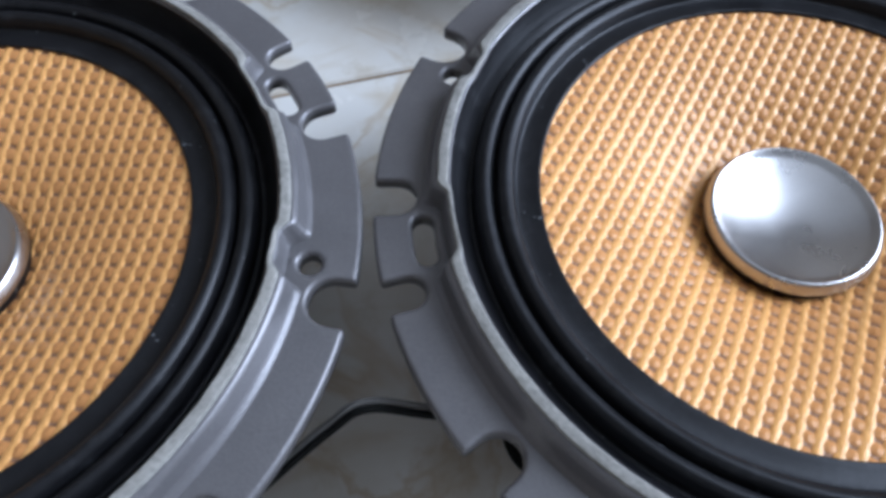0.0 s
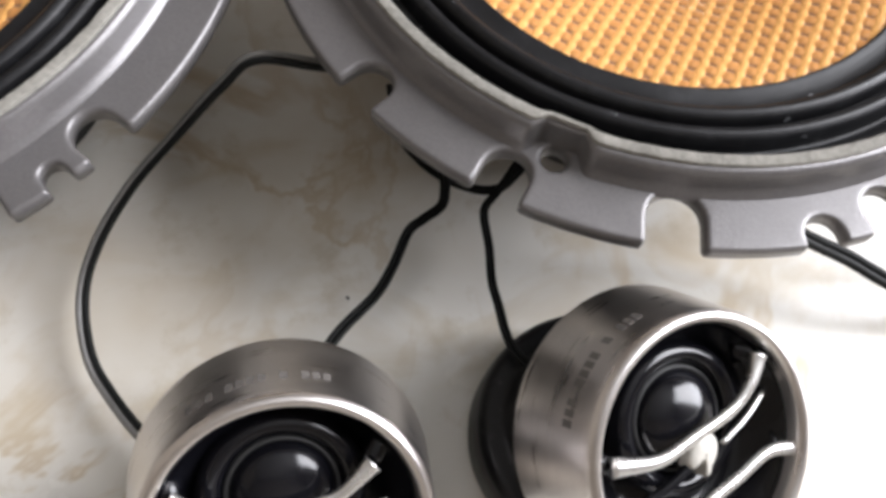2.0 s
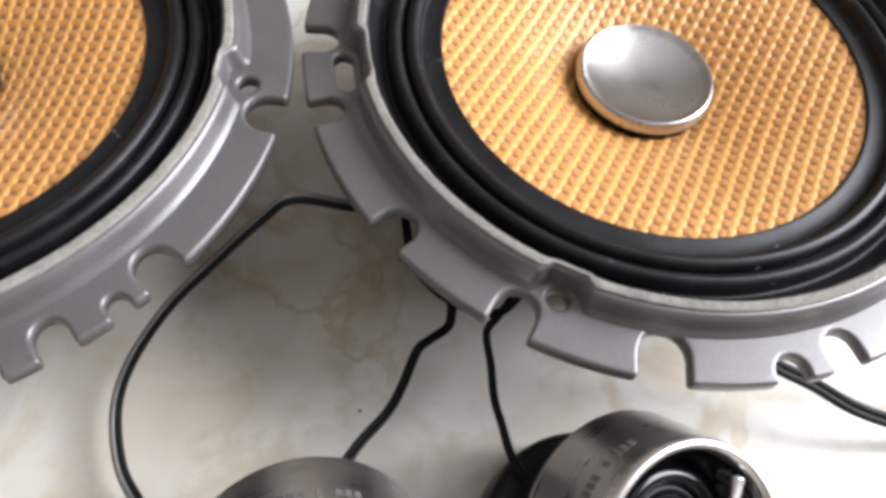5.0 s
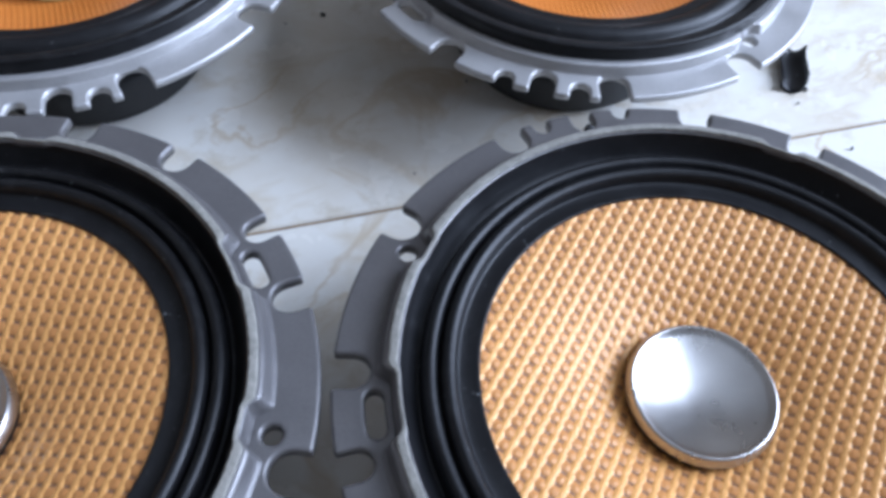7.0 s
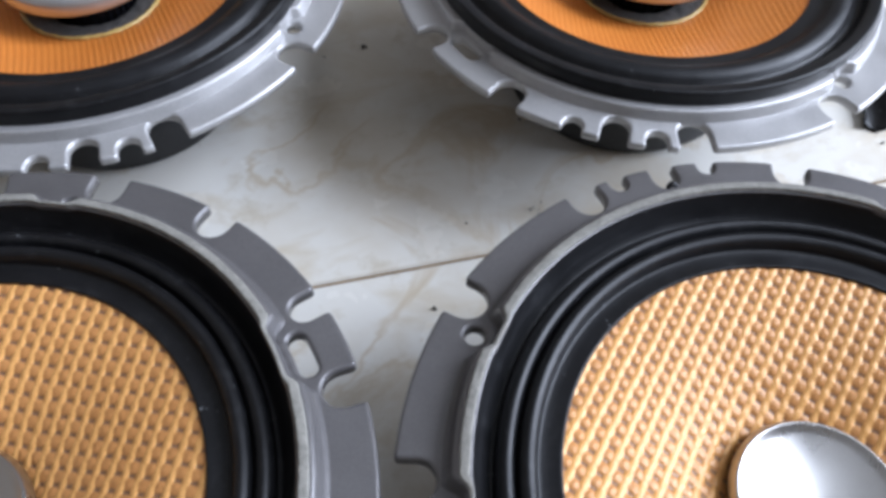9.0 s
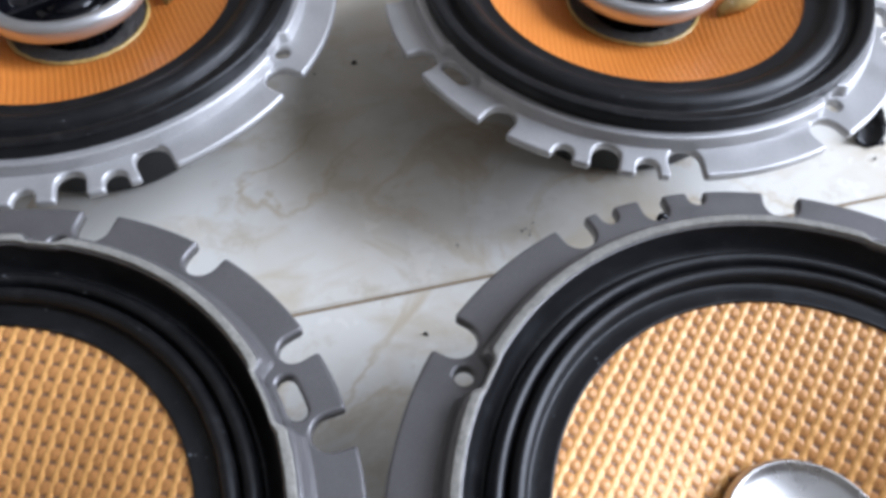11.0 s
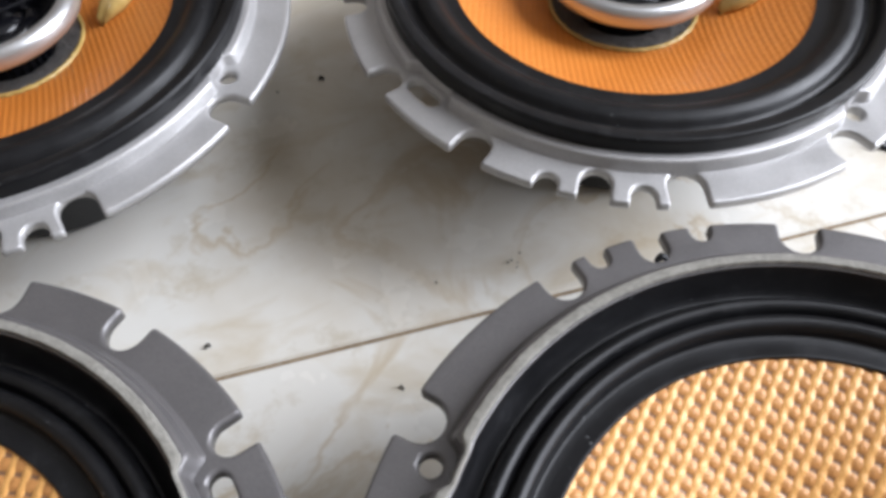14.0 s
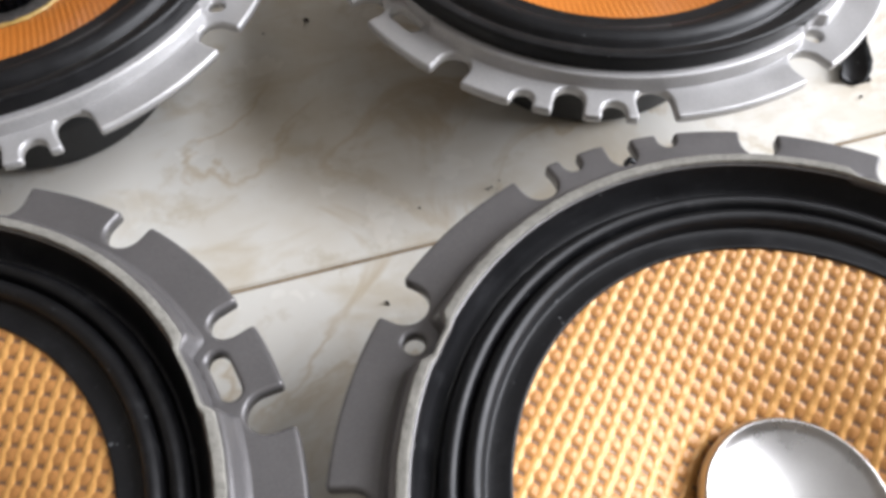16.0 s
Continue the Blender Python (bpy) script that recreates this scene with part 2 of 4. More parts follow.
def smooth_profile(points, step=0.6):
    """A finer, rounded run through a few (radius, height) points in millimetres; returned in metres."""
    p = np.array(points, float)
    out = []
    for i in range(len(p) - 1):
        a, b, c, d = p[max(i - 1, 0)], p[i], p[i + 1], p[min(i + 2, len(p) - 1)]
        n = max(2, int(np.linalg.norm(c - b) / step))
        for t in np.arange(n) / n:
            m1, m2 = (c - a) / 2 * 0.8, (d - b) / 2 * 0.8
            out.append((2 * t**3 - 3 * t**2 + 1) * b + (t**3 - 2 * t**2 + t) * m1 + (-2 * t**3 + 3 * t**2) * c + (t**3 - t**2) * m2)
    out.append(p[-1])
    return [(x / 1000, z / 1000) for x, z in out]


def bevelled(points, r=0.4, seg=3):
    """A closed or open run of (radius, height) millimetres with its inner corners rounded; in metres."""
    p = [np.array(q, float) for q in points]
    out = [p[0]]
    for a, b, c in zip(p, p[1:], p[2:]):
        da, dc = a - b, c - b
        la, lc = np.linalg.norm(da), np.linalg.norm(dc)
        k = min(r, la / 2.2, lc / 2.2)
        s, e = b + da / la * k, b + dc / lc * k
        out += [(1 - t) ** 2 * s + 2 * t * (1 - t) * b + t * t * e for t in np.linspace(0, 1, seg + 1)]
    out.append(p[-1])
    return [(x / 1000, z / 1000) for x, z in out]


def spline(points, per=10):
    p = [Vector(q) for q in points]
    out = []
    for i in range(len(p) - 1):
        a, b, c, d = p[max(i - 1, 0)], p[i], p[i + 1], p[min(i + 2, len(p) - 1)]
        for t in [k / per for k in range(per)]:
            m1, m2 = (c - a) * 0.5, (d - b) * 0.5
            out.append((2 * t**3 - 3 * t**2 + 1) * b + (t**3 - 2 * t**2 + t) * m1 + (-2 * t**3 + 3 * t**2) * c + (t**3 - t**2) * m2)
    out.append(p[-1])
    return out


def tube(points, radius, seg=10, side=0.0, flat=1.0, up=(0, 0, 1)):
    """A round or flattened rod along points, shifted sideways by side; capped."""
    pts = [Vector(p) for p in points]
    radii = radius if isinstance(radius, (list, tuple)) else [radius] * len(pts)
    verts, faces = [], []
    for i, p in enumerate(pts):
        d = (pts[min(i + 1, len(pts) - 1)] - pts[max(i - 1, 0)]).normalized()
        x = d.cross(Vector(up))
        x = x.normalized() if x.length > 1e-6 else Vector((1, 0, 0))
        y = x.cross(d)
        c = p + x * side
        for k in range(seg):
            a = 2 * math.pi * k / seg
            verts.append(c + x * (math.cos(a) * radii[i]) + y * (math.sin(a) * radii[i] * flat))
    for i in range(len(pts) - 1):
        for k in range(seg):
            j = (k + 1) % seg
            faces.append((i * seg + k, i * seg + j, (i + 1) * seg + j, (i + 1) * seg + k))
    faces.append(tuple(range(seg - 1, -1, -1)))
    faces.append(tuple((len(pts) - 1) * seg + k for k in range(seg)))
    return verts, faces


def box(x0, x1, y0, y1, z0, z1, bevel=0.0):
    bm = bmesh.new()
    bmesh.ops.create_cube(bm, size=1.0, matrix=Matrix.Translation(((x0 + x1) / 2, (y0 + y1) / 2, (z0 + z1) / 2)) @ Matrix.Diagonal((x1 - x0, y1 - y0, z1 - z0, 1)))
    if bevel:
        bmesh.ops.bevel(bm, geom=bm.edges[:], offset=bevel, segments=2, affect="EDGES")
    return bm


def from_bm(name, bm, mat, smooth=False):
    me = bpy.data.meshes.new(name)
    bm.to_mesh(me)
    bm.free()
    me.materials.append(mat)
    if smooth:
        me.polygons.foreach_set("use_smooth", [True] * len(me.polygons))
    return me


# ---- cast flange with notches ----
from mathutils.geometry import delaunay_2d_cdt


def resample(poly, step):
    p = np.vstack([poly, poly[:1]])
    d = np.r_[0, np.cumsum(np.linalg.norm(np.diff(p, axis=0), axis=1))]
    n = max(12, int(d[-1] / step))
    t = np.linspace(0, d[-1], n, endpoint=False)
    return np.c_[np.interp(t, d, p[:, 0]), np.interp(t, d, p[:, 1])]


def soften(poly, rounds):
    for _ in range(rounds):
        poly = 0.5 * poly + 0.25 * (np.roll(poly, 1, 0) + np.roll(poly, -1, 0))
    return poly


def flange_outline(R, notches):
    """The outer edge in millimetres: an arc cut by U-shaped notches of (start, end, floor radius)."""
    pts = []
    marks = sorted(notches)
    for i, (a0, a1, floor_r) in enumerate(marks):
        prev = marks[i - 1][1] - (360 if i == 0 else 0)
        for a in np.arange(prev, a0, 0.3):
            pts.append((R * math.cos(radians(a)), R * math.sin(radians(a))))
        ac, half = radians((a0 + a1) / 2), R * math.sin(radians((a1 - a0) / 2))
        ux, uy = math.cos(ac), math.sin(ac)
        hub = floor_r + half
        pts.append((R * math.cos(radians(a0)), R * math.sin(radians(a0))))
        for b in np.linspace(-90, 90, 15):
            along, across = hub - half * math.cos(radians(b)), half * math.sin(radians(b))
            pts.append((ux * along - uy * across, uy * along + ux * across))
    return soften(resample(np.array(pts), 0.35), 7)


def hole_outline(ang, r, radius, span=0.0):
    """A round hole, or a slot bent along the ring over span degrees."""
    pts = []
    if span == 0:
        for b in np.arange(0, 360, 10):
            pts.append((r * math.cos(radians(ang)) + radius * math.cos(radians(b)), r * math.sin(radians(ang)) + radius * math.sin(radians(b))))
    else:
        h = span / 2 - math.degrees(radius / r)
        for a in np.linspace(-h, h, 20):
            pts.append(((r + radius) * math.cos(radians(ang + a)), (r + radius) * math.sin(radians(ang + a))))
        for b in np.linspace(0, 180, 9)[1:-1]:
            e = radians(ang + h)
            pts.append((r * math.cos(e) + radius * math.cos(e + radians(b)), r * math.sin(e) + radius * math.sin(e + radians(b))))
        for a in np.linspace(h, -h, 20):
            pts.append(((r - radius) * math.cos(radians(ang + a)), (r - radius) * math.sin(radians(ang + a))))
        for b in np.linspace(180, 360, 9)[1:-1]:
            e = radians(ang - h)
            pts.append((r * math.cos(e) + radius * math.cos(e + radians(b)), r * math.sin(e) + radius * math.sin(e + radians(b))))
    return soften(resample(np.array(pts), 0.35), 2)


def flange_mesh(name, R, inner, notches, holes, mat, thick=3.0, edge=0.9, fall=0.5):
    """A plate with notches and holes through it and rounded edges; it falls a little towards its rim."""
    loops = [flange_outline(R, notches)] + [hole_outline(*h) for h in holes]
    ring = np.array([(inner * math.cos(a), inner * math.sin(a)) for a in np.linspace(0, 2 * math.pi, 420, endpoint=False)])
    edges_all = np.vstack(loops)
    inside = []
    for r in np.arange(inner + 0.7, R - 0.2, 0.75):
        n = int(2 * math.pi * r / 1.1)
        a = np.linspace(0, 2 * math.pi, n, endpoint=False) + r
        inside.append(np.c_[r * np.cos(a), r * np.sin(a)])
    inside = np.vstack(inside)
    # rings of points close to the edges, for a clean rounding
    close = []
    for lp in loops:
        tang = np.roll(lp, -1, 0) - np.roll(lp, 1, 0)
        tang /= np.linalg.norm(tang, axis=1)[:, None] + 1e-12
        area = 0.5 * np.sum(lp[:, 0] * np.roll(lp[:, 1], -1) - lp[:, 1] * np.roll(lp[:, 0], -1))
        nor = np.c_[-tang[:, 1], tang[:, 0]] * (1 if area > 0 else -1) * (1 if lp is loops[0] else -1)
        for d in (0.25, 0.55, 0.95):
            close.append(lp[::2] + nor[::2] * d)
    cand = np.vstack(close + [inside])
    tags = np.r_[np.ones(sum(map(len, close))), np.zeros(len(inside))]

    def wn_inside(poly, q):
        x, y = q[:, 0], q[:, 1]
        px, py = poly[:, 0], poly[:, 1]
        nx, ny = np.roll(px, -1), np.roll(py, -1)
        res = np.zeros(len(q), bool)
        for a, b, c, d in zip(px, py, nx, ny):
            hit = ((b > y) != (d > y))
            if hit.any():
                res ^= hit & (x < (c - a) * (y - b) / (d - b + 1e-15) + a)
        return res

    def gap(q):
        out = np.empty(len(q))
        for i in range(0, len(q), 1500):
            out[i:i + 1500] = np.sqrt(((q[i:i + 1500, None, :] - edges_all[None, :, :]) ** 2).sum(-1).min(1))
        return out

    ok = wn_inside(loops[0], cand) & (np.hypot(cand[:, 0], cand[:, 1]) > inner + 0.3)
    for lp in loops[1:]:
        ok &= ~wn_inside(lp, cand)
    cand, tags = cand[ok], tags[ok]
    g = gap(cand)
    cand = cand[((tags == 1) & (g > 0.2)) | ((tags == 0) & (g > 1.15))]
    pts = np.vstack(loops + [ring, cand])
    edges, o = [], 0
    for lp in loops + [ring]:
        edges += [(o + i, o + (i + 1) % len(lp)) for i in range(len(lp))]
        o += len(lp)
    vs, _, fs, ov, _, _ = delaunay_2d_cdt([Vector(p) for p in pts], edges, [], 0, 1e-5)
    v2 = np.array([(v.x, v.y) for v in vs])
    cen = np.array([v2[list(f)].mean(0) for f in fs])
    keep = wn_inside(loops[0], cen) & (np.hypot(cen[:, 0], cen[:, 1]) > inner - 0.02)
    for lp in loops[1:]:
        keep &= ~wn_inside(lp, cen)
    fs = [f for f, k in zip(fs, keep) if k]
    g = np.clip(gap(v2), 0, edge)
    drop = edge - np.sqrt(np.maximum(edge**2 - (edge - g) ** 2, 0))
    rr = np.hypot(v2[:, 0], v2[:, 1])
    z = -drop - fall * np.clip((rr - inner) / (R - inner), 0, 1) ** 2
    verts = [(x / 1000, y / 1000, h / 1000) for (x, y), h in zip(v2, z)]
    n = len(verts)
    verts += [(x / 1000, y / 1000, -thick / 1000) for x, y in v2]
    faces, count = [], {}
    for f in fs:
        a, b, c = f
        if (v2[b][0] - v2[a][0]) * (v2[c][1] - v2[a][1]) - (v2[b][1] - v2[a][1]) * (v2[c][0] - v2[a][0]) < 0:
            a, b, c = a, c, b
        faces += [(a, b, c), (n + a, n + c, n + b)]
        for e in ((a, b), (b, c), (c, a)):
            count[e] = 1
    for a, b in count:
        if (b, a) not in count:
            faces.append((b, a, n + a, n + b))
    me = mesh_of(name, verts, faces, mat)
    return me


# ---- woven cones ----
def cloth(name, mat, X, Y, Z, keep, strand):
    """The mesh of a height field over the kept points of a grid, in millimetres, with the strand at each point."""
    idx = -np.ones(X.shape, int)
    idx[keep] = np.arange(keep.sum())
    q = keep[:-1, :-1] & keep[1:, :-1] & keep[:-1, 1:] & keep[1:, 1:]
    quads = np.stack([idx[:-1, :-1][q], idx[:-1, 1:][q], idx[1:, 1:][q], idx[1:, :-1][q]], 1)
    verts = np.stack([X[keep], Y[keep], Z[keep]], 1) / 1000
    me = bpy.data.meshes.new(name)
    me.vertices.add(len(verts))
    me.vertices.foreach_set("co", verts.ravel())
    me.loops.add(quads.size)
    me.loops.foreach_set("vertex_index", quads.ravel())
    me.polygons.add(len(quads))
    me.polygons.foreach_set("loop_start", np.arange(len(quads)) * 4)
    me.update(calc_edges=True)
    me.polygons.foreach_set("use_smooth", np.ones(len(quads), bool))
    at = me.attributes.new("strand", "FLOAT", "POINT")
    at.data.foreach_set("value", strand[keep].astype(np.float32))
    me.materials.append(mat)
    me.validate()
    return me


def weave_mesh(name, mat, r0, r1, height, pitch, weft_pitch, relief, step, angle, rib=0.36, bend=0.31):
    """A cone of plain-woven cloth: strands of two sets pass over and under one another in real relief."""
    n = int(2 * r1 / step) + 3
    ax = (np.arange(n) - (n - 1) / 2) * step
    X, Y = np.meshgrid(ax, ax)
    rad = np.hypot(X, Y)
    k = np.clip(np.maximum(r0 / np.maximum(rad, 1e-6), 1), 1, 1.1)
    far = np.where(rad > r1, r1 / np.maximum(rad, 1e-6), 1.0)
    keep = (rad < r1 + step * 1.5) & (rad > r0 - step * 1.5)
    X, Y = X * far, Y * far
    X, Y = np.where(rad < r0, X * k, X), np.where(rad < r0, Y * k, Y)
    rad = np.hypot(X, Y)
    c, s = math.cos(radians(angle)), math.sin(radians(angle))
    U, V = (X * c + Y * s) / pitch, (-X * s + Y * c) / weft_pitch
    U = U + 0.05 * np.sin(V * 0.06 + 1.0) + 0.012 * np.sin(V * 0.9 + U * 2.2)
    V = V + 0.05 * np.sin(U * 0.13 + 1.0) + 0.02 * np.sin(U * 1.7)
    i, j = np.round(U), np.round(V)
    du, dv = np.abs(U - i), np.abs(V - j)
    sgn = np.where(i % 2 == 0, 1, -1)
    sgn2 = np.where(j % 2 == 0, 1, -1)
    warp = 0.10 + bend * np.cos(np.pi * V) * sgn + 1.5 * (np.sqrt(np.clip(1 - (du / rib) ** 2, 0, 1)) - 1)
    weft = -0.12 - 0.42 * np.cos(np.pi * U) * sgn2 + 1.1 * (np.sqrt(np.clip(1 - (dv / 0.45) ** 2, 0, 1)) - 1)
    Z = np.maximum(np.maximum(warp, weft), -1.1) * relief
    fade = np.clip((r1 - rad) / 0.6, 0, 1)
    Z = Z * fade + height(rad)
    strand = np.clip((warp - weft) * 4 + 0.5, 0, 1)
    return cloth(name, mat, X, Y, Z, keep, strand)


def lattice_mesh(name, mat, r0, r1, height, pitch, weft_pitch, relief, step, angle, shift):
    """A cone of open resined cloth: straight ribs lie over rungs, with a small pocket in every mesh of the lattice."""
    n = int(2 * r1 / step) + 3
    ax = (np.arange(n) - (n - 1) / 2) * step
    X, Y = np.meshgrid(ax, ax)
    rad = np.hypot(X, Y)
    keep = (rad < r1 + step * 1.5) & (rad > r0 - step * 1.5)
    far = np.where(rad > r1, r1 / np.maximum(rad, 1e-6), 1.0)
    X, Y = X * far, Y * far
    rad = np.hypot(X, Y)
    c, s = math.cos(radians(angle)), math.sin(radians(angle))
    U, V = (X * c + Y * s) / pitch - shift[0], (-X * s + Y * c) / weft_pitch - shift[1]
    U = U + 0.03 * np.sin(V * 0.21 + 1.0) + 0.022 * np.sin(V * 1.9 + U * 2.7)
    V = V + 0.03 * np.sin(U * 0.23 + 1.0) + 0.030 * np.sin(U * 1.7 + 0.4 * V)
    cu, cv = np.floor(U), np.floor(V)
    fu, fv = U - cu - 0.5, V - cv - 0.5
    # each crossing differs a little in height
    odd = np.modf(np.abs(np.sin(cu * 12.9898 + cv * 78.233) * 43758.5453))[0] - 0.5
    odd2 = np.modf(np.abs(np.sin(np.round(U) * 39.346 + cv * 11.135) * 24634.6345))[0] - 0.5
    rib = 0.33 + 0.15 * np.cos(2 * np.pi * (fv - 0.22)) + 0.10 * odd2 + 1.2 * (np.sqrt(np.clip(1 - (fu / 0.29) ** 2, 0, 1)) - 1)
    rung = 0.12 - 0.20 * np.cos(2 * np.pi * fu) + 0.18 * odd + 1.1 * (np.sqrt(np.clip(1 - (fv / 0.41) ** 2, 0, 1)) - 1)
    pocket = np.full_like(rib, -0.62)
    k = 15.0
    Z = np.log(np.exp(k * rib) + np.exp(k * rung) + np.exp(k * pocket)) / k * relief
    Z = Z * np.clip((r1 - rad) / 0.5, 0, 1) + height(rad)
    # strand falls to 0 in the pockets, where the painted shade goes
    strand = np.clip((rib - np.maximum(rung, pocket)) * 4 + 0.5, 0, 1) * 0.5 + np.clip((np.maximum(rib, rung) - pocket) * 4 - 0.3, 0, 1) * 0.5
    return cloth(name, mat, X, Y, Z, keep, strand)


# ---- room ----
JOINT_TURN = math.degrees(math.atan2(0.0640, 0.2385))
TILE_SIZE, TILE_GAP = 0.60, 0.0013
ROOM_X0, ROOM_X1, ROOM_Y0, ROOM_Y1, ROOM_H = -1.5, WIN_X, -1.6, 1.9, 2.6


def room():
    base = new("floor", from_bm("floor", box(ROOM_X0 - 0.1, ROOM_X1 + 0.1, ROOM_Y0 - 0.1, ROOM_Y1 + 0.1, -0.05, -0.0006), GROUT))
    tagged(base, "cream polished tile floor with dirty brown joints", "floor", kind="structure")
    wall_t = 0.12
    spans = {
        "wall_west": (ROOM_X0 - wall_t, ROOM_X0, ROOM_Y0 - wall_t, ROOM_Y1 + wall_t),
        "wall_south": (ROOM_X0, ROOM_X1, ROOM_Y0 - wall_t, ROOM_Y0),
        "wall_north": (ROOM_X0, ROOM_X1, ROOM_Y1, ROOM_Y1 + wall_t),
    }
    for nm, (a, b, c, d) in spans.items():
        tagged(new(nm, from_bm(nm, box(a, b, c, d, 0.0, ROOM_H), PLASTER)), "plain beige plastered wall of the room", "wall", kind="structure")
    # the east wall, with the window's opening through it
    bm = bmesh.new()
    y0, y1, z0, z1 = WIN_Y - WIN_W / 2, WIN_Y + WIN_W / 2, WIN_Z - WIN_H / 2, WIN_Z + WIN_H / 2
    for a, b, c, d in ((ROOM_Y0 - wall_t, y0, 0, ROOM_H), (y1, ROOM_Y1 + wall_t, 0, ROOM_H), (y0, y1, 0, z0), (y0, y1, z1, ROOM_H)):
        bmesh.ops.create_cube(bm, size=1.0, matrix=Matrix.Translation((ROOM_X1 + wall_t / 2, (a + b) / 2, (c + d) / 2)) @ Matrix.Diagonal((wall_t, b - a, d - c, 1)))
    tagged(new("wall_east", from_bm("wall_east", bm, PLASTER)), "beige plastered wall with a window opening", "wall", kind="structure")
    win = tagged(new("window_1"), "bright window with a plain white frame", "window", kind="structure")
    win.matrix_world = pose(ROOM_X1 + wall_t - 0.04, WIN_Y, WIN_Z)
    f = 0.05
    for a, b, c, d in ((-WIN_W / 2, -WIN_W / 2 + f, -WIN_H / 2, WIN_H / 2), (WIN_W / 2 - f, WIN_W / 2, -WIN_H / 2, WIN_H / 2),
                       (-WIN_W / 2 + f, WIN_W / 2 - f, -WIN_H / 2, -WIN_H / 2 + f), (-WIN_W / 2 + f, WIN_W / 2 - f, WIN_H / 2 - f, WIN_H / 2)):
        part("window_frame", from_bm("window_frame", box(-0.03, 0.03, a, b, c, d, 0.004), FRAME_WHITE), win)
    tagged(new("ceiling", from_bm("ceiling", box(ROOM_X0 - wall_t, ROOM_X1 + wall_t, ROOM_Y0 - wall_t, ROOM_Y1 + wall_t, ROOM_H, ROOM_H + 0.1), CEILING_WHITE)), "plain greyish white ceiling", "ceiling", kind="structure")
    return base


FLOOR = room()


# ---- notch patterns, degrees and millimetres ----
WOOFER_NOTCHES = [
    (79.4, 85.2, 76.0), (95.7, 98.6, 79.4), (103.1, 107.4, 76.3), (112.2, 115.2, 79.0), (117.7, 123.4, 75.6),
    (147.3, 153.7, 75.4), (177.7, 183.3, 75.0), (193.4, 198.0, 75.8), (216.9, 222.5, 75.6), (237.8, 243.6, 74.6),
    (258.4, 265.1, 73.2), (277.1, 281.6, 78.2), (285.4, 290.3, 75.7), (295.2, 299.0, 79.2), (302.9, 308.0, 75.8),
    (329.0, 335.0, 75.5), (357.7, 363.3, 75.0), (13.4, 18.0, 75.8), (36.9, 42.5, 75.6), (57.6, 63.4, 74.6),
]
WOOFER_HOLES = [(155.8, 74.6, 2.2), (188.2, 74.2, 2.1, 8.4), (245.4, 72.9, 2.3), (337.0, 74.6, 2.2), (8.2, 74.2, 2.1, 8.4), (65.4, 72.9, 2.3)]
COAX_NOTCHES = [
    (184.0, 189.4, 76.0), (206.9, 213.2, 75.4), (230.6, 236.8, 74.4), (246.4, 250.3, 78.4), (253.8, 259.1, 74.3),
    (262.4, 266.6, 77.5), (268.8, 275.1, 72.9), (301.0, 307.4, 74.2), (338.6, 343.4, 76.5), (355.0, 360.0, 76.5),
    (21.0, 26.5, 75.5), (48.0, 54.0, 74.4), (66.4, 70.3, 78.0), (73.8, 79.1, 74.5), (82.4, 86.6, 77.5), (89.0, 95.0, 73.5),
    (121.0, 127.4, 74.2), (158.6, 163.4, 76.5),
]
COAX_HOLES = [(217.6, 74.6, 2.3, 8.6), (311.6, 73.4, 2.4), (349.2, 76.0, 2.2, 7.5), (37.6, 74.6, 2.3, 8.6), (131.6, 73.4, 2.4), (169.2, 76.0, 2.2, 7.5)]

WOOFER_H, COAX_H = 0.0540, 0.0486


def lift(h):
    return Matrix.Translation((0, 0, h))


def underside(owner, h, arm_r):
    """Basket arms, magnet and back plate below a flange; the magnet stands on the floor."""
    top = h * 1000
    rim = mesh_of("basket_ring", *revolve(bevelled([(69.0, top - 2.0), (66.4, top - 4.4), (65.2, top - 4.4), (64.6, top - 1.5)], 0.5), 160), FERRITE)
    part("basket_ring", rim, owner)
    bm = bmesh.new()
    a, b = Vector((0.0655, 0, h - 0.0042)), Vector((0.040, 0, 0.0190))
    v = []
    for p, w in ((a, 0.009), (b, 0.0065)):
        for dz in (-0.0012, 0.0012):
            v += [bm.verts.new((p.x, -w, p.z + dz)), bm.verts.new((p.x, w, p.z + dz))]
    for q in ((0, 1, 5, 4), (2, 6, 7, 3), (0, 4, 6, 2), (1, 3, 7, 5), (0, 2, 3, 1), (4, 5, 7, 6)):
        bm.faces.new([v[i] for i in q])
    bmesh.ops.recalc_face_normals(bm, faces=bm.faces[:])
    arm = from_bm("basket_arm", bm, arm_r)
    for k in range(6):
        part("basket_arm", arm, owner, pose(0, 0, 0, 0, 0, 60 * k + 20))
    part("basket_bowl", mesh_of("basket_bowl", *revolve(bevelled([(60.0, top - 5.0), (44.0, 31.0), (37.0, 22.0), (36.0, 18.0), (5, 18.0)], 1.5), 96), PLASTIC), owner)
    part("magnet", mesh_of("magnet", *revolve(bevelled([(10, 18.0), (41.0, 18.0), (42.0, 16.0), (42.0, 3.5), (40.5, 3.0), (10, 3.0)], 0.8), 96), FERRITE), owner)
    part("back_plate", mesh_of("back_plate", *revolve(bevelled([(9, 3.2), (38.5, 3.2), (39.0, 2.6), (39.0, 0.0), (9, 0.0)], 0.4), 96), FERRITE), owner)


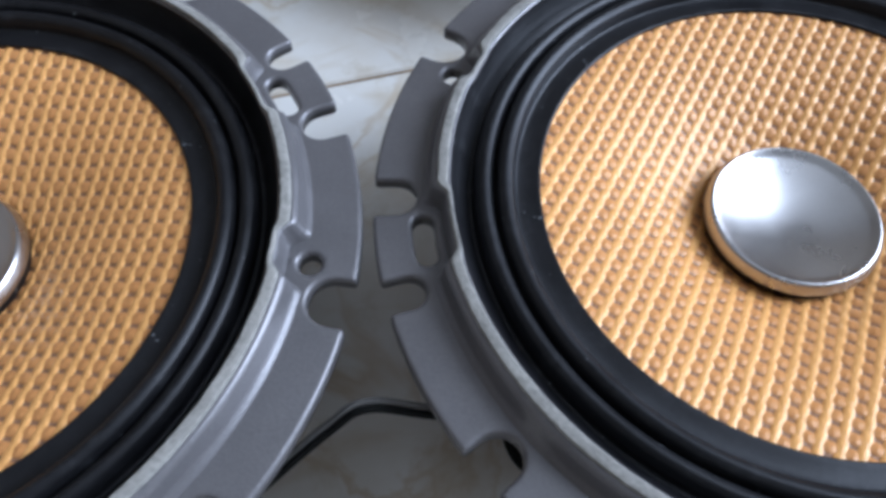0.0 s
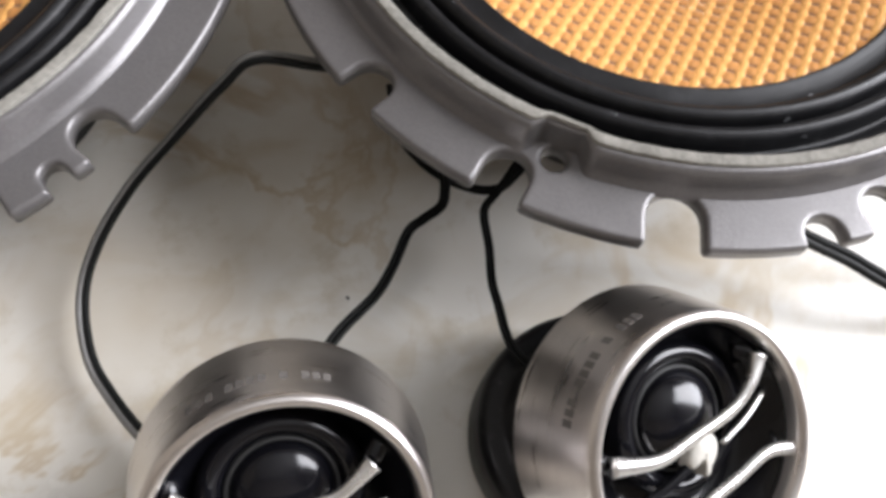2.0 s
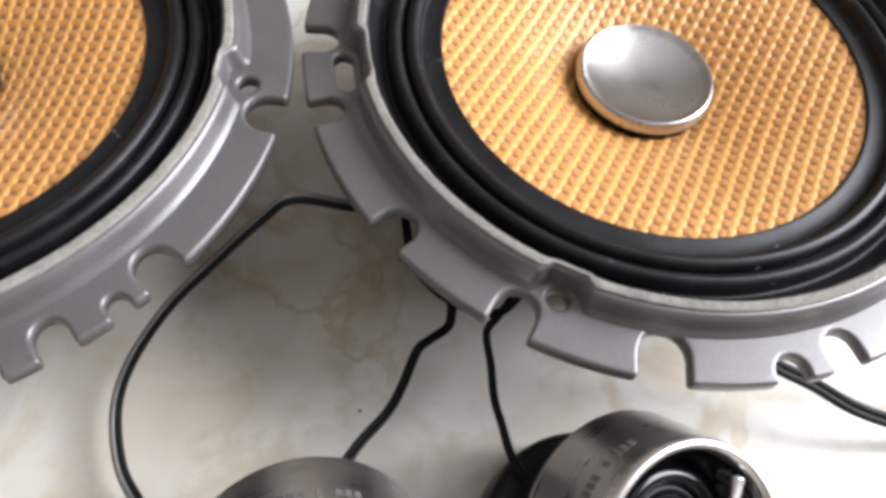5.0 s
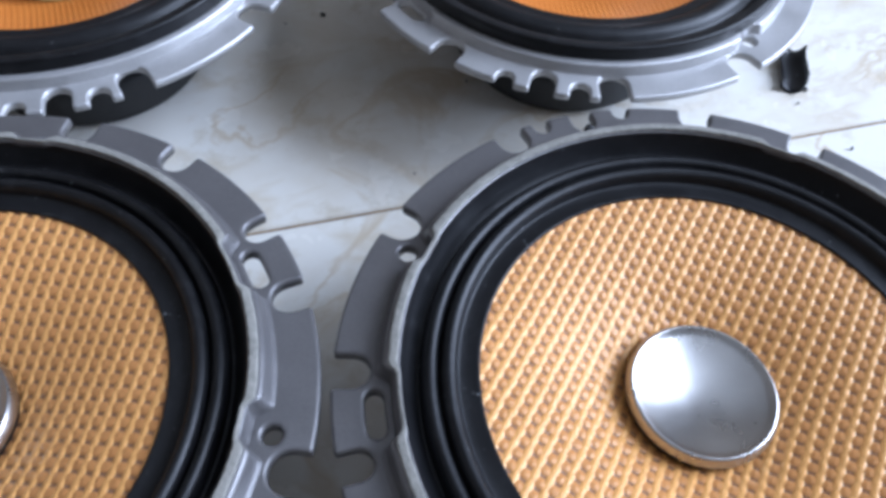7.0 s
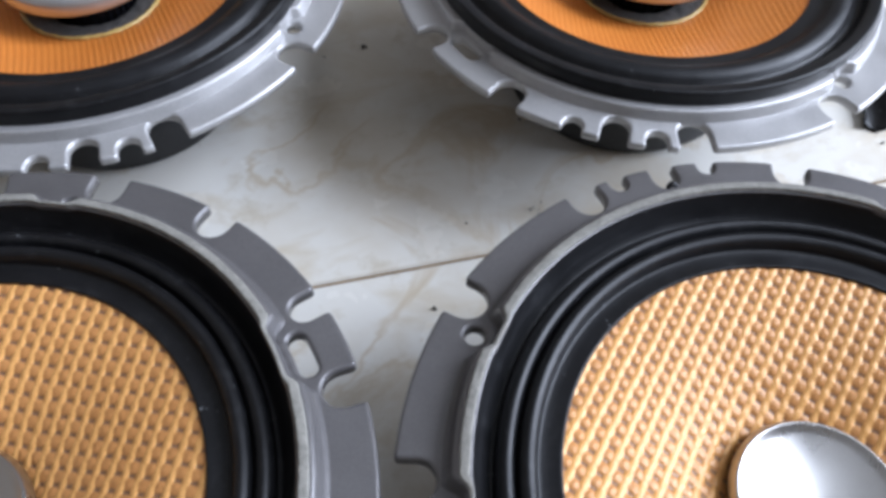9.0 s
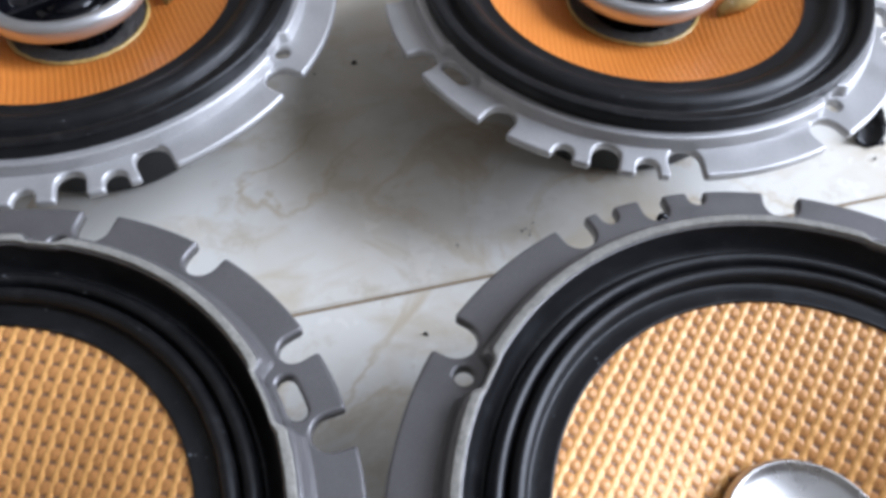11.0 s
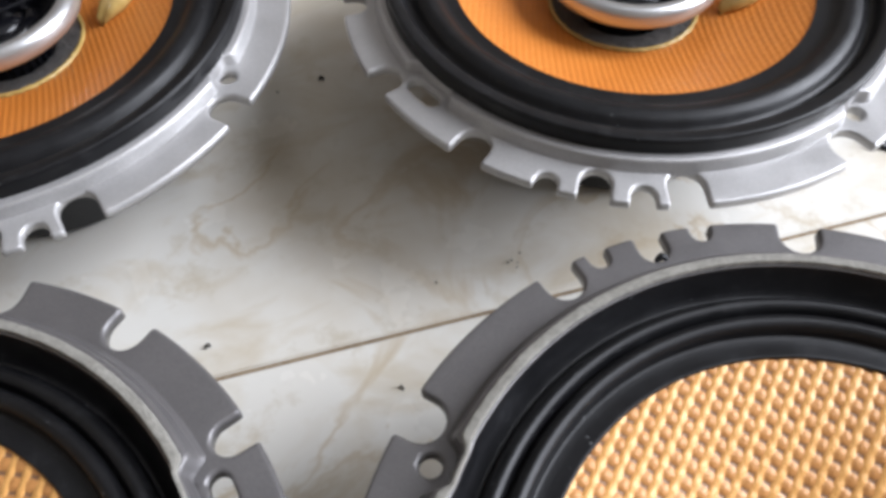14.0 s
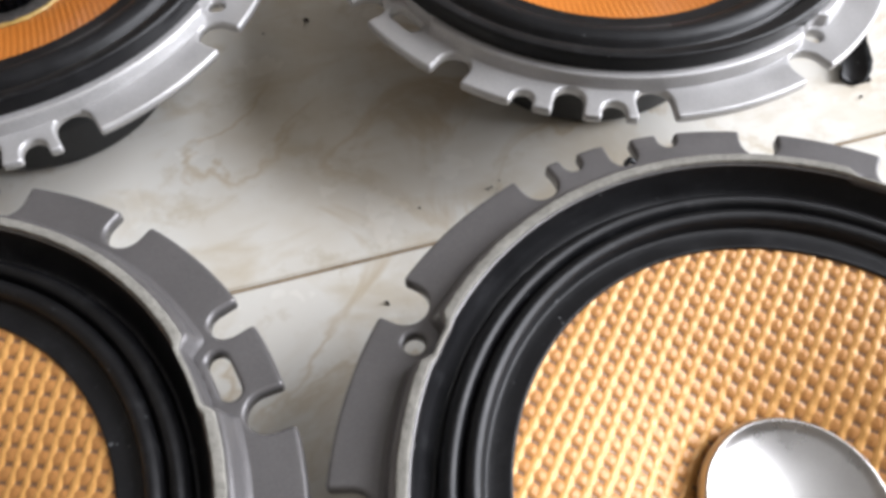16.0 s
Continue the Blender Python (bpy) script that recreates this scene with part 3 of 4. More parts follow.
def dented(prof, holes, pull, full, none, seg=540):
    """A turned ring that gives way inwards beside each hole of the flange; full and none: radii of the whole pull and of none."""
    v, f = revolve(prof, seg)
    out = []
    for x, y, z in v:
        a, r = math.degrees(math.atan2(y, x)) % 360, math.hypot(x, y)
        d = 0.0
        for h in holes:
            half = (h[3] / 2 if len(h) > 3 else 1.8) + 0.6
            gap = abs((a - h[0] + 180) % 360 - 180)
            t = min(max((half + 2.2 - gap) / 2.2, 0), 1)
            d = max(d, t * t * (3 - 2 * t))
        k = (r - d * pull * min(max((r - none) / (full - none), 0), 1)) / r
        out.append((x * k, y * k, z))
    return out, f


def rough_ring(name, prof, mat, amount, seed, seg=420, shape=None):
    """A ring whose skin is uneven like torn fibre."""
    v, f = shape or revolve(prof, seg)
    out = []
    for p in v:
        q = Vector(p)
        d = noise.noise(Vector((q.x * 420 + seed, q.y * 420, q.z * 420))) + 0.5 * noise.noise(Vector((q.x * 1300, q.y * 1300 + seed, q.z * 900)))
        side = Vector((q.x, q.y, 0)).normalized() * noise.noise(Vector((q.x * 600, q.y * 600, seed)))
        out.append(q + Vector((0, 0, d * amount)) + side * amount)
    return mesh_of(name, out, f, mat)


WOOFER_GROUP = "woofers lying on the floor"


def build_woofer(m, label):
    w = thing("woofer", m, label, "speaker", WOOFER_GROUP)
    part("flange", flange_mesh("flange", 83.5, 70.4, WOOFER_NOTCHES, [h for h in WOOFER_HOLES], GREY_PAINT, 3.0, 0.75, 0.25), w, lift(WOOFER_H), "dark grey cast flange with notches")
    part("rim", mesh_of("rim", *dented(bevelled([(74.6, -0.6), (74.3, 0.1), (73.2, 1.2), (72.4, 4.4), (71.7, 5.2), (68.6, 5.2), (68.4, 0.0)], 0.7), WOOFER_HOLES, 0.0038, 0.0744, 0.0682), GREY_PAINT), w, lift(WOOFER_H))
    part("gasket", rough_ring("gasket", None, GASKET, 0.00011, 3.0, 540, dented(bevelled([(71.2, 4.8), (71.1, 5.9), (69.2, 6.1), (68.9, 4.2)], 0.3), WOOFER_HOLES, 0.0038, 0.0744, 0.0682)), w, lift(WOOFER_H), "worn pale grey gasket ring")
    surround = smooth_profile([(69.2, 5.3), (68.7, 4.9), (68.1, 3.2), (67.2, 1.2), (66.2, -0.4), (65.2, -1.3), (64.5, -1.1), (64.1, 0.2), (63.4, 1.5), (62.3, 2.1), (61.2, 1.6), (60.6, 0.4), (60.3, -0.6), (60.0, 0.4),
                               (59.4, 1.7), (58.2, 2.3), (57.0, 1.7), (56.4, 0.4), (56.0, -0.75), (54.6, -0.95), (53.2, -0.85), (51.5, -0.65), (51.2, -1.25)], 0.25)
    part("surround", mesh_of("surround", *revolve(surround, 220), RUBBER), w, lift(WOOFER_H), "black rubber surround with two rolls")
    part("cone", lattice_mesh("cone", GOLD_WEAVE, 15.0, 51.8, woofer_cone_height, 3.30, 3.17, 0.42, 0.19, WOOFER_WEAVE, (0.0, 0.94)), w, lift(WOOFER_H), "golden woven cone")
    cap = [(0.02, -10.6), (0.3, -10.6), (0.8, -10.59)] + [(r, -10.6 + 3.6 * (r / 16.3) ** 2) for r in np.arange(1.5, 15.6, 0.9)] + [(15.9, -6.75), (16.2, -6.6), (16.5, -6.75), (16.85, -7.3), (17.25, -8.3), (17.5, -9.1), (17.4, -9.5), (16.9, -9.8)]
    part("dust_cap", mesh_of("dust_cap", *revolve([(r / 1000, z / 1000) for r, z in cap], 128), CAP_METAL), w, lift(WOOFER_H), "dished silver metal dust cap")
    part("cap_collar", mesh_of("cap_collar", *revolve(bevelled([(16.7, -9.4), (16.9, -10.2), (16.7, -12.2), (15.6, -12.8)], 0.3), 128), RUBBER), w, lift(WOOFER_H), "black collar below the dust cap")
    underside(w, WOOFER_H, GREY_PAINT)
    part("terminal", from_bm("terminal", box(-0.012, 0.012, -0.060, -0.046, 0.018, 0.032, 0.001), PLASTIC), w, pose(0, 0, 0, 0, 0, 170))
    return w


WOOFER_WEAVE = -29.2


def woofer_cone_height(r):
    t = np.clip((r - 15) / 36.8, 0, 1)
    return -12.8 + 11.4 * (1.48 * t - 0.48 * t * t)


woofer = build_woofer(pose(0.0843, 0.0054, 0), "woofer with golden woven cone and dark grey notched flange")
woofer_two = copy_thing(woofer, pose(-0.0843, -0.0054, 0, 0, 0, -159.5))

crumb = [(0.0765 * math.cos(radians(105.0)), 0.0765 * math.sin(radians(105.0)), WOOFER_H - 0.0004)]
crumb_v, crumb_f = tube(spline([Vector(crumb[0]) + Vector(d) for d in ((-0.0012, -0.0004, 0), (0, 0.0006, 0.0006), (0.0014, 0.0002, 0.0001))], 4), [0.0004, 0.0006, 0.0007, 0.0008, 0.0009, 0.0008, 0.0007, 0.0006, 0.0003], 8)
part("glue_crumb", mesh_of("glue_crumb", crumb_v, crumb_f, RUBBER), woofer, None, "black crumb of glue")

COAX_GROUP = "coaxial speakers lying on the floor"


def coax_cone_height(r):
    t = np.clip((r - 20) / 32.0, 0, 1)
    return -8.6 + 12.4 * (0.86 * t + 0.14 * t * t)


def fin(y, half, tilt):
    bm = box(-half, half, -0.0005, 0.0005, -0.0035, 0.0, 0.0002)
    bm.transform(pose(0, y, 0, tilt, 0, 0))
    return from_bm("fin", bm, PLASTIC)


def build_coax(m, label):
    w = thing("coaxial_speaker", m, label, "speaker", COAX_GROUP)
    up = lift(COAX_H)
    part("flange", flange_mesh("coax_flange", 83.1, 70.3, COAX_NOTCHES, [h for h in COAX_HOLES], SILVER_PAINT, 2.4, 0.7, 0.2), w, up, "silver cast flange with notches")
    part("rim", mesh_of("coax_rim", *dented(bevelled([(74.2, -0.6), (73.9, 0.1), (73.3, 2.6), (72.9, 3.4), (70.6, 3.6), (70.2, 0.0)], 0.6), COAX_HOLES, 0.0030, 0.0740, 0.0700), SILVER_PAINT), w, up)
    wall = bevelled([(70.9, 3.2), (71.1, 7.4), (70.6, 8.2), (67.8, 7.9)], 0.6)
    roll = smooth_profile([(67.8, 7.9), (67.0, 7.2), (66.2, 5.0), (65.2, 4.2), (64.0, 4.6), (62.4, 6.2), (60.2, 7.0), (58.0, 6.4), (56.2, 4.9), (55.0, 4.2), (53.6, 4.0), (51.4, 3.9)], 0.4)
    part("surround", mesh_of("coax_surround", *revolve(wall + roll[1:], 220), RUBBER), w, up, "thick black rubber surround")
    part("cone", weave_mesh("coax_cone", ORANGE_WEAVE, 20.5, 52.0, coax_cone_height, 1.75, 1.35, 0.15, 0.19, -4.0), w, up, "orange finely woven cone")
    part("felt_ring", rough_ring("felt_ring", smooth_profile([(21.8, -7.9), (20.8, -7.7), (18.5, -8.0), (15.6, -8.6), (13.8, -9.2), (12.6, -10.4)], 0.5), FOAM, 0.0003, 9.0, 240), w, up, "grainy black felt ring")
    part("glue_bead", rough_ring("glue_bead", bevelled([(22.4, -7.6), (22.2, -7.0), (21.4, -6.9), (21.0, -7.9)], 0.3), GLUE, 0.00025, 17.0, 240), w, up, "thin yellow bead of glue")
    part("post", mesh_of("post", *revolve(bevelled([(13.2, -14.0), (12.9, -4.5), (15.5, -1.0), (21.5, 2.0)], 0.8), 96), PLASTIC), w, up, "black tweeter post")
    rib = from_bm("rib", box(0.0124, 0.0139, -0.0005, 0.0005, -0.0105, -0.0035, 0.0002), PLASTIC)
    for k in range(36):
        part("rib", rib, w, up @ pose(0, 0, 0, 0, 0, 10 * k))
    ring = bevelled([(21.0, 2.2), (25.2, 2.4), (25.9, 4.4), (25.2, 7.2), (23.6, 8.4), (21.4, 8.0), (20.6, 6.4), (20.4, 2.6)], 1.0, 4)
    part("tweeter_ring", mesh_of("tweeter_ring", *revolve(ring, 128), RING_METAL), w, up, "satin silver tweeter ring")
    part("tweeter_cup", mesh_of("tweeter_cup", *revolve(bevelled([(20.7, 6.6), (20.2, 5.6), (16.0, 1.6), (12.5, 0.6), (12.2, 0.2), (11.5, 1.2), (9.6, 1.6), (8.8, 0.4)], 0.5), 96), PLASTIC), w, up, "black tweeter cup")
    part("tweeter_dome", mesh_of("tweeter_dome", *revolve([(max(8.9 * math.sin(radians(a)), 0.03) / 1000, (0.4 + 3.2 * math.cos(radians(a))) / 1000) for a in range(0, 91, 6)], 64), PLASTIC), w, up)
    for y, half in ((-0.0055, 0.0192), (0.0055, 0.0192)):
        part("fin", fin(y, half, 25), w, up @ pose(0, 0, 0.0062, 0, 0, 10))
    # a dab of dried glue over the lead of the cone
    pts = []
    for t in [k / 12 for k in range(13)]:
        r, a = 27.5 + 12.5 * t, radians(-17 + 16 * t)
        pts.append(Vector((r * math.cos(a), r * math.sin(a), float(coax_cone_height(np.array(r))) + 0.9 + 1.5 * math.sin(t * 3.0))) / 1000)
    rad = [0.0007 + 0.0041 * math.sin(math.pi * min(t * 0.92 + 0.08, 1)) ** 0.8 * (0.45 + 0.75 * t) for t in np.linspace(0, 1, 13)]
    v, f = tube(pts, rad, 14, 0.0, 0.75)
    for k, p in enumerate(v):
        c = pts[min(k // 14, 12)]
        side = Vector((-c.y, c.x, 0)).normalized().dot(p - c)
        fold = math.exp(-((side + 0.0006) / 0.0009) ** 2) - 0.5 * math.exp(-((side - 0.0012) / 0.0010) ** 2)
        v[k] = p + Vector((0, 0, -0.0013 * fold * (p.z > c.z))) + Vector((1, 1, 1)) * (0.0006 * noise.noise(p * 450))
    part("glue_dab", mesh_of("glue_dab", v, f, GLUE), w, up, "yellow dab of dried glue")
    underside(w, COAX_H, SILVER_PAINT)
    term = part("terminal", from_bm("coax_terminal", box(0.064, 0.086, -0.008, 0.008, 0.029, 0.043, 0.0010), PLASTIC), w, pose(0, 0, 0, 0, 0, 163), "ribbed black plastic terminal block")
    blade = from_bm("rib", box(0.085, 0.0985, -0.0085, 0.0085, -0.0008, 0.0008, 0.0003), PLASTIC)
    for z in (0.0305, 0.0341, 0.0377, 0.0413):
        part("rib", blade, term, pose(0, 0, z))
    for y in (-0.0045, 0.0045):
        part("tab", from_bm("tab", box(0.085, 0.1005, y - 0.0016, y + 0.0016, 0.0355, 0.0363, 0.0002), FERRITE), term)
    return w


coax = build_coax(pose(0.0731, 0.1811, 0), "coaxial speaker with orange woven cone and silver notched flange")
coax_two = copy_thing(coax, pose(-0.1076, 0.1653, 0, 0, 0, 30.3))


# ---- tweeters ----
def bar_mesh(points, radius=0.00100):
    p = spline([Vector(q) / 1000 for q in points], 8)
    k = len(p) - 1
    rad = [radius * (1.0 + 0.75 * abs(2 * i / k - 1) ** 4) for i in range(len(p))]
    return mesh_of("bar", *tube(p, rad, 12, 0.0, 0.8), BAR_METAL)


def hub_mesh():
    """A flat pale knob with a slot in its side and a small hook below."""
    rim = []
    for a in range(0, 360, 8):
        r = 3.3 + 0.35 * math.sin(radians(2 * a + 40))
        if 196 < a < 236:
            r = 1.3
        if 236 <= a < 262:
            r = 4.3
        rim.append((r * math.cos(radians(a)) / 1000, r * math.sin(radians(a)) / 1000))
    rim = soften(resample(np.array(rim) * 1000, 0.3), 3) / 1000
    k = len(rim)
    rings = [(1.0, -0.0062), (1.0, -0.0040), (0.95, -0.0034), (0.82, -0.0030), (0.5, -0.0027), (0.05, -0.0026)]
    verts = [(x * q, y * q, z) for q, z in rings for x, y in rim]
    faces = [(b * k + i, b * k + (i + 1) % k, (b + 1) * k + (i + 1) % k, (b + 1) * k + i) for b in range(len(rings) - 1) for i in range(k)]
    return mesh_of("hub", verts, faces, PALE_PLASTIC)


def build_tweeter(m, upper, lower, hub, dome, stay, base, mark, label):
    """A tweeter whose face looks along its own z from the origin, tilted on a round base that stands on the floor."""
    t = thing("tweeter", m, label, "tweeter", "tweeters lying on the floor")
    shell = bevelled([(19.7, -3.2), (20.0, -1.0), (20.7, -0.1), (21.5, -0.1), (22.3, -0.9), (22.6, -2.2), (25.0, -18.6), (24.7, -19.3), (22.5, -19.3)], 0.6, 4)
    part("shell", mesh_of("shell", *revolve(shell, 160), BEZEL_METAL), t, None, "brushed silver metal shell")
    back = bevelled([(21, -19.0), (24.2, -19.2), (24.2, -20.6), (22.0, -23.5), (16.0, -26.0), (2, -26.5)], 0.9, 4)
    part("back", mesh_of("back", *revolve(back, 112), RUBBER), t, None, "black plastic back")
    drum = bevelled([(2, 0.0), (22.6, 0.0), (23.8, 1.4), (23.4, 10.0), (22.8, 15.0), (21.6, 16.6), (18.0, 17.2), (15.0, 21.0), (2, 22.0)], 0.9, 4)
    b = part("swivel_base", mesh_of("swivel_base", *revolve(drum, 112), RUBBER), t, None, "round black plastic base")
    b.matrix_local = m.inverted() @ pose(*base, 0)
    part("horn", mesh_of("horn", *revolve(smooth_profile([(20.2, -2.2), (19.6, -3.6), (18.0, -6.0), (16.2, -8.2), (14.8, -9.8), (12.0, -11.0), (2.0, -11.4)], 0.6), 112), PLASTIC), t)
    seat = pose(dome[0] / 1000, dome[1] / 1000, 0)
    part("dome_surround", mesh_of("dome_surround", *revolve(smooth_profile([(13.4, -11.2), (13.2, -8.2), (12.4, -6.4), (11.0, -5.8), (9.7, -6.6), (9.0, -8.2), (8.4, -8.6)], 0.4), 96), PLASTIC), t, seat)
    part("dome_ring", mesh_of("dome_ring", *revolve(bevelled([(9.0, -8.8), (9.0, -7.6), (8.5, -7.2), (8.0, -7.8)], 0.2), 80), FERRITE), t, seat, "thin grey ring round the dome")
    part("dome", mesh_of("dome", *revolve([(max(8.2 * math.sin(radians(a)), 0.03) / 1000, (-8.4 + 4.6 * math.cos(radians(a))) / 1000) for a in range(0, 91, 5)], 72), PLASTIC), t, seat, "glossy black dome")
    for run in (upper, lower):
        part("bar", bar_mesh(run), t, None, "curved silver bar")
        # black stubs that hold the bar's ends
        for tip, inner in ((run[0], run[1]), (run[-1], run[-2])):
            d = (Vector(tip) - Vector(inner)).normalized()
            root = Vector(tip) + d * 2.2
            r = math.hypot(root.x, root.y)
            root = Vector((root.x * min(1, 18.6 / r), root.y * min(1, 18.6 / r), -6.4))
            part("stub", mesh_of("stub", *tube([Vector(tip) / 1000 + Vector((0, 0, -0.0012)), (Vector(tip) + root) / 2000 + Vector((0, 0, -0.0012)), root / 1000], [0.0014, 0.0019, 0.0026], 10), PLASTIC), t)
    part("hub", hub_mesh(), t, pose(hub[0] / 1000, hub[1] / 1000, 0), "pale plastic hub")
    for (a, b), mat, r in ((stay, BAR_METAL, 0.0005), (((hub[0] - 2, hub[1] - 0.5), (hub[0] - 14, hub[1] + 0.5)), PLASTIC, 0.0009)):
        part("stay", mesh_of("stay", *tube(spline([(a[0] / 1000, a[1] / 1000, -0.0042), ((a[0] + b[0]) / 2000, (a[1] + b[1]) / 2000 - 0.0003, -0.0045), (b[0] / 1000, b[1] / 1000, -0.0055)], 6), r, 8), mat), t)
    # a line of print on the shell that cannot be read, as plain dashes
    for k, a in enumerate(np.arange(mark, mark + 56, 4.0)):
        if k in (3, 5, 10):
            continue
        bm = box(-0.0006, 0.0006, -0.00004, 0.00004, -0.0010, 0.0010)
        part("print_dash", from_bm("print_dash", bm, MARK_INK), t, pose(0, 0, 0, 0, 0, a) @ pose(0.02321, 0, -0.0062, 0, -8.3, 0) @ pose(0, 0, 0, 0, 0, 90))
    return t


def face_pose(c, az, el):
    n = Vector((math.cos(radians(el)) * math.cos(radians(az)), math.cos(radians(el)) * math.sin(radians(az)), math.sin(radians(el))))
    x = Vector((0, 0, 1)).cross(n).normalized()
    y = n.cross(x)
    return Matrix(((x.x, y.x, n.x, c[0]), (x.y, y.y, n.y, c[1]), (x.z, y.z, n.z, c[2]), (0, 0, 0, 1)))


tweeter = build_tweeter(face_pose((0.0766, -0.1076, 0.0435), -48.4, 58.0),
                        [(-14.3, 9.1, -2.6), (-7.6, 4.2, -2), (-0.7, 2.4, -2), (8.4, 0.5, -2), (14.3, 1.5, -2), (18.2, 3.6, -2.6)],
                        [(-17.6, -10.2, -2.8), (-12.8, -8.2, -2), (-6.3, -7.9, -2), (2.3, -9.4, -2), (10.0, -10.6, -2), (15.2, -15.0, -2.6)],
                        (0.3, -2.2), (1.8, 3.0), ((4.6, -4.3), (17.4, -4.5)), (0.0656, -0.0980), 78, "small silver tweeter with black face and two curved bars")
tweeter_two = build_tweeter(face_pose((0.0116, -0.1191, 0.0435), -71.1, 54.3),
                            [(-14.4, 10.9, -2.6), (-8.9, 6.0, -2), (-3.2, 4.1, -2), (2.5, 3.0, -2), (7.8, 2.6, -2), (11.3, 3.8, -2), (14.9, 5.5, -2.6)],
                            [(-17.2, -6.5, -2.8), (-12.2, -5.2, -2), (-7.5, -5.5, -2), (-1.8, -6.5, -2), (5.1, -8.2, -2), (8.4, -9.6, -2), (12.1, -13.3, -2.6)],
                            (-1.8, -1.3), (0.6, 4.0), ((3.0, -2.4), (15.5, -2.6)), (0.0085, -0.1110), 58, "small silver tweeter with shaded black face and curved bars")


# ---- wires ----
def wire(points, label, r=0.00085, pair=True, second=None):
    o = thing("wire", pose(*points[0]), label, "wire")
    m = o.matrix_world.inverted()
    p = [m @ q for q in spline(points, 10)]
    if pair:
        part("conductor", mesh_of("conductor", *tube(p, r, 10, -r * 0.98), WIRE_BLACK), o)
        part("conductor", mesh_of("conductor", *tube(p, r, 10, r * 0.98), second or WIRE_BLACK), o, None, "wire core sleeve beside the other")
    else:
        part("conductor", mesh_of("conductor", *tube(p, r, 10), WIRE_BLACK), o)
    return o


wire([(0.046, -0.012, 0.030), (0.030, -0.028, 0.038), (0.0155, -0.0343, 0.0435), (0.0013, -0.0337, 0.045), (-0.0063, -0.0363, 0.040), (-0.0178, -0.0423, 0.030), (-0.0277, -0.0490, 0.022), (-0.0355, -0.0587, 0.015),
      (-0.0383, -0.0686, 0.011), (-0.0361, -0.0802, 0.009), (-0.0313, -0.0883, 0.008), (-0.0223, -0.0981, 0.008), (-0.012, -0.104, 0.010)], "black and silver twin wire looping over the floor", 0.00072, True, WIRE_SILVER)
wire([(0.050, -0.030, 0.024), (0.0385, -0.0365, 0.014), (0.0383, -0.0425, 0.010), (0.0374, -0.0463, 0.008), (0.0330, -0.0490, 0.006), (0.0298, -0.0520, 0.006), (0.0262, -0.0615, 0.008), (0.0226, -0.0700, 0.013), (0.0160, -0.0796, 0.019), (0.011, -0.088, 0.020)],
     "black twin wire running to a tweeter", 0.00062)
wire([(0.060, -0.030, 0.012), (0.0510, -0.0428, 0.010), (0.0478, -0.0462, 0.008), (0.0472, -0.0490, 0.007), (0.0481, -0.0560, 0.006), (0.0479, -0.0650, 0.009), (0.0483, -0.0724, 0.014), (0.0499, -0.0838, 0.020), (0.056, -0.091, 0.022)],
     "thin twisted black wire running to a tweeter", 0.00052)
wire([(0.026, -0.020, 0.018), (0.0282, -0.0311, 0.014), (0.0327, -0.0367, 0.012), (0.0374, -0.0396, 0.010), (0.0427, -0.0418, 0.009), (0.0479, -0.0429, 0.009), (0.0521, -0.0420, 0.010), (0.058, -0.036, 0.012)],
     "black wire loop below a woofer flange", 0.0006, True)
wire([(0.095, -0.050, 0.034), (0.1051, -0.0605, 0.030), (0.1109, -0.0615, 0.024), (0.1235, -0.0642, 0.018), (0.1352, -0.0689, 0.014), (0.1495, -0.0715, 0.010), (0.1662, -0.0717, 0.006), (0.21, -0.065, 0.003)],
     "thick black twin speaker lead on the floor", 0.0010)
wire([(0.125, -0.040, 0.032), (0.1397, -0.0524, 0.026), (0.1522, -0.0554, 0.018), (0.1655, -0.0610, 0.012), (0.20, -0.070, 0.004)], "thick black twin speaker lead beside the woofer", 0.0010)
wire([(-0.008, -0.112, 0.010), (-0.0200, -0.1218, 0.006), (-0.0259, -0.1256, 0.004), (-0.0331, -0.1289, 0.0022), (-0.060, -0.135, 0.0012)], "black wire leaving a tweeter across the tiles", 0.0011)


# ---- loose bits on the floor ----
def scrap():
    o = thing("rubber_scrap", pose(0.1665, 0.1690, 0, 0, 0, 68), "curled black scrap of rubber lying on the tile", "scrap")
    verts, faces = [], []
    nx, ny = 14, 7
    for side in (0, 1):
        for i in range(nx):
            for j in range(ny):
                t, s = i / (nx - 1) - 0.5, j / (ny - 1) - 0.5
                w = 0.011 * (1 - 1.1 * t * t) * (1 + 0.12 * noise.noise(Vector((i * 0.7, j, 2))))
                verts.append((t * 0.026, s * w + 0.0016 * math.sin(t * 5), 0.0012 + 0.006 * (2 * s) ** 2 * (0.6 + 0.4 * t) + 0.0009 * side))
    for side in (0, 1):
        for i in range(nx - 1):
            for j in range(ny - 1):
                a = side * nx * ny + i * ny + j
                q = (a, a + ny, a + ny + 1, a + 1)
                faces.append(q if side else q[::-1])
    rim = [i * ny for i in range(nx)] + [(nx - 1) * ny + j for j in range(1, ny)] + [i * ny + ny - 1 for i in range(nx - 2, -1, -1)] + [j for j in range(ny - 2, 0, -1)]
    n = nx * ny
    for a, b in zip(rim, rim[1:] + rim[:1]):
        faces.append((a, b, n + b, n + a))
    low = min(v[2] for v in verts)
    part("flake", mesh_of("flake", [(x, y, z - low) for x, y, z in verts], faces, RUBBER), o)
    return o


scrap()


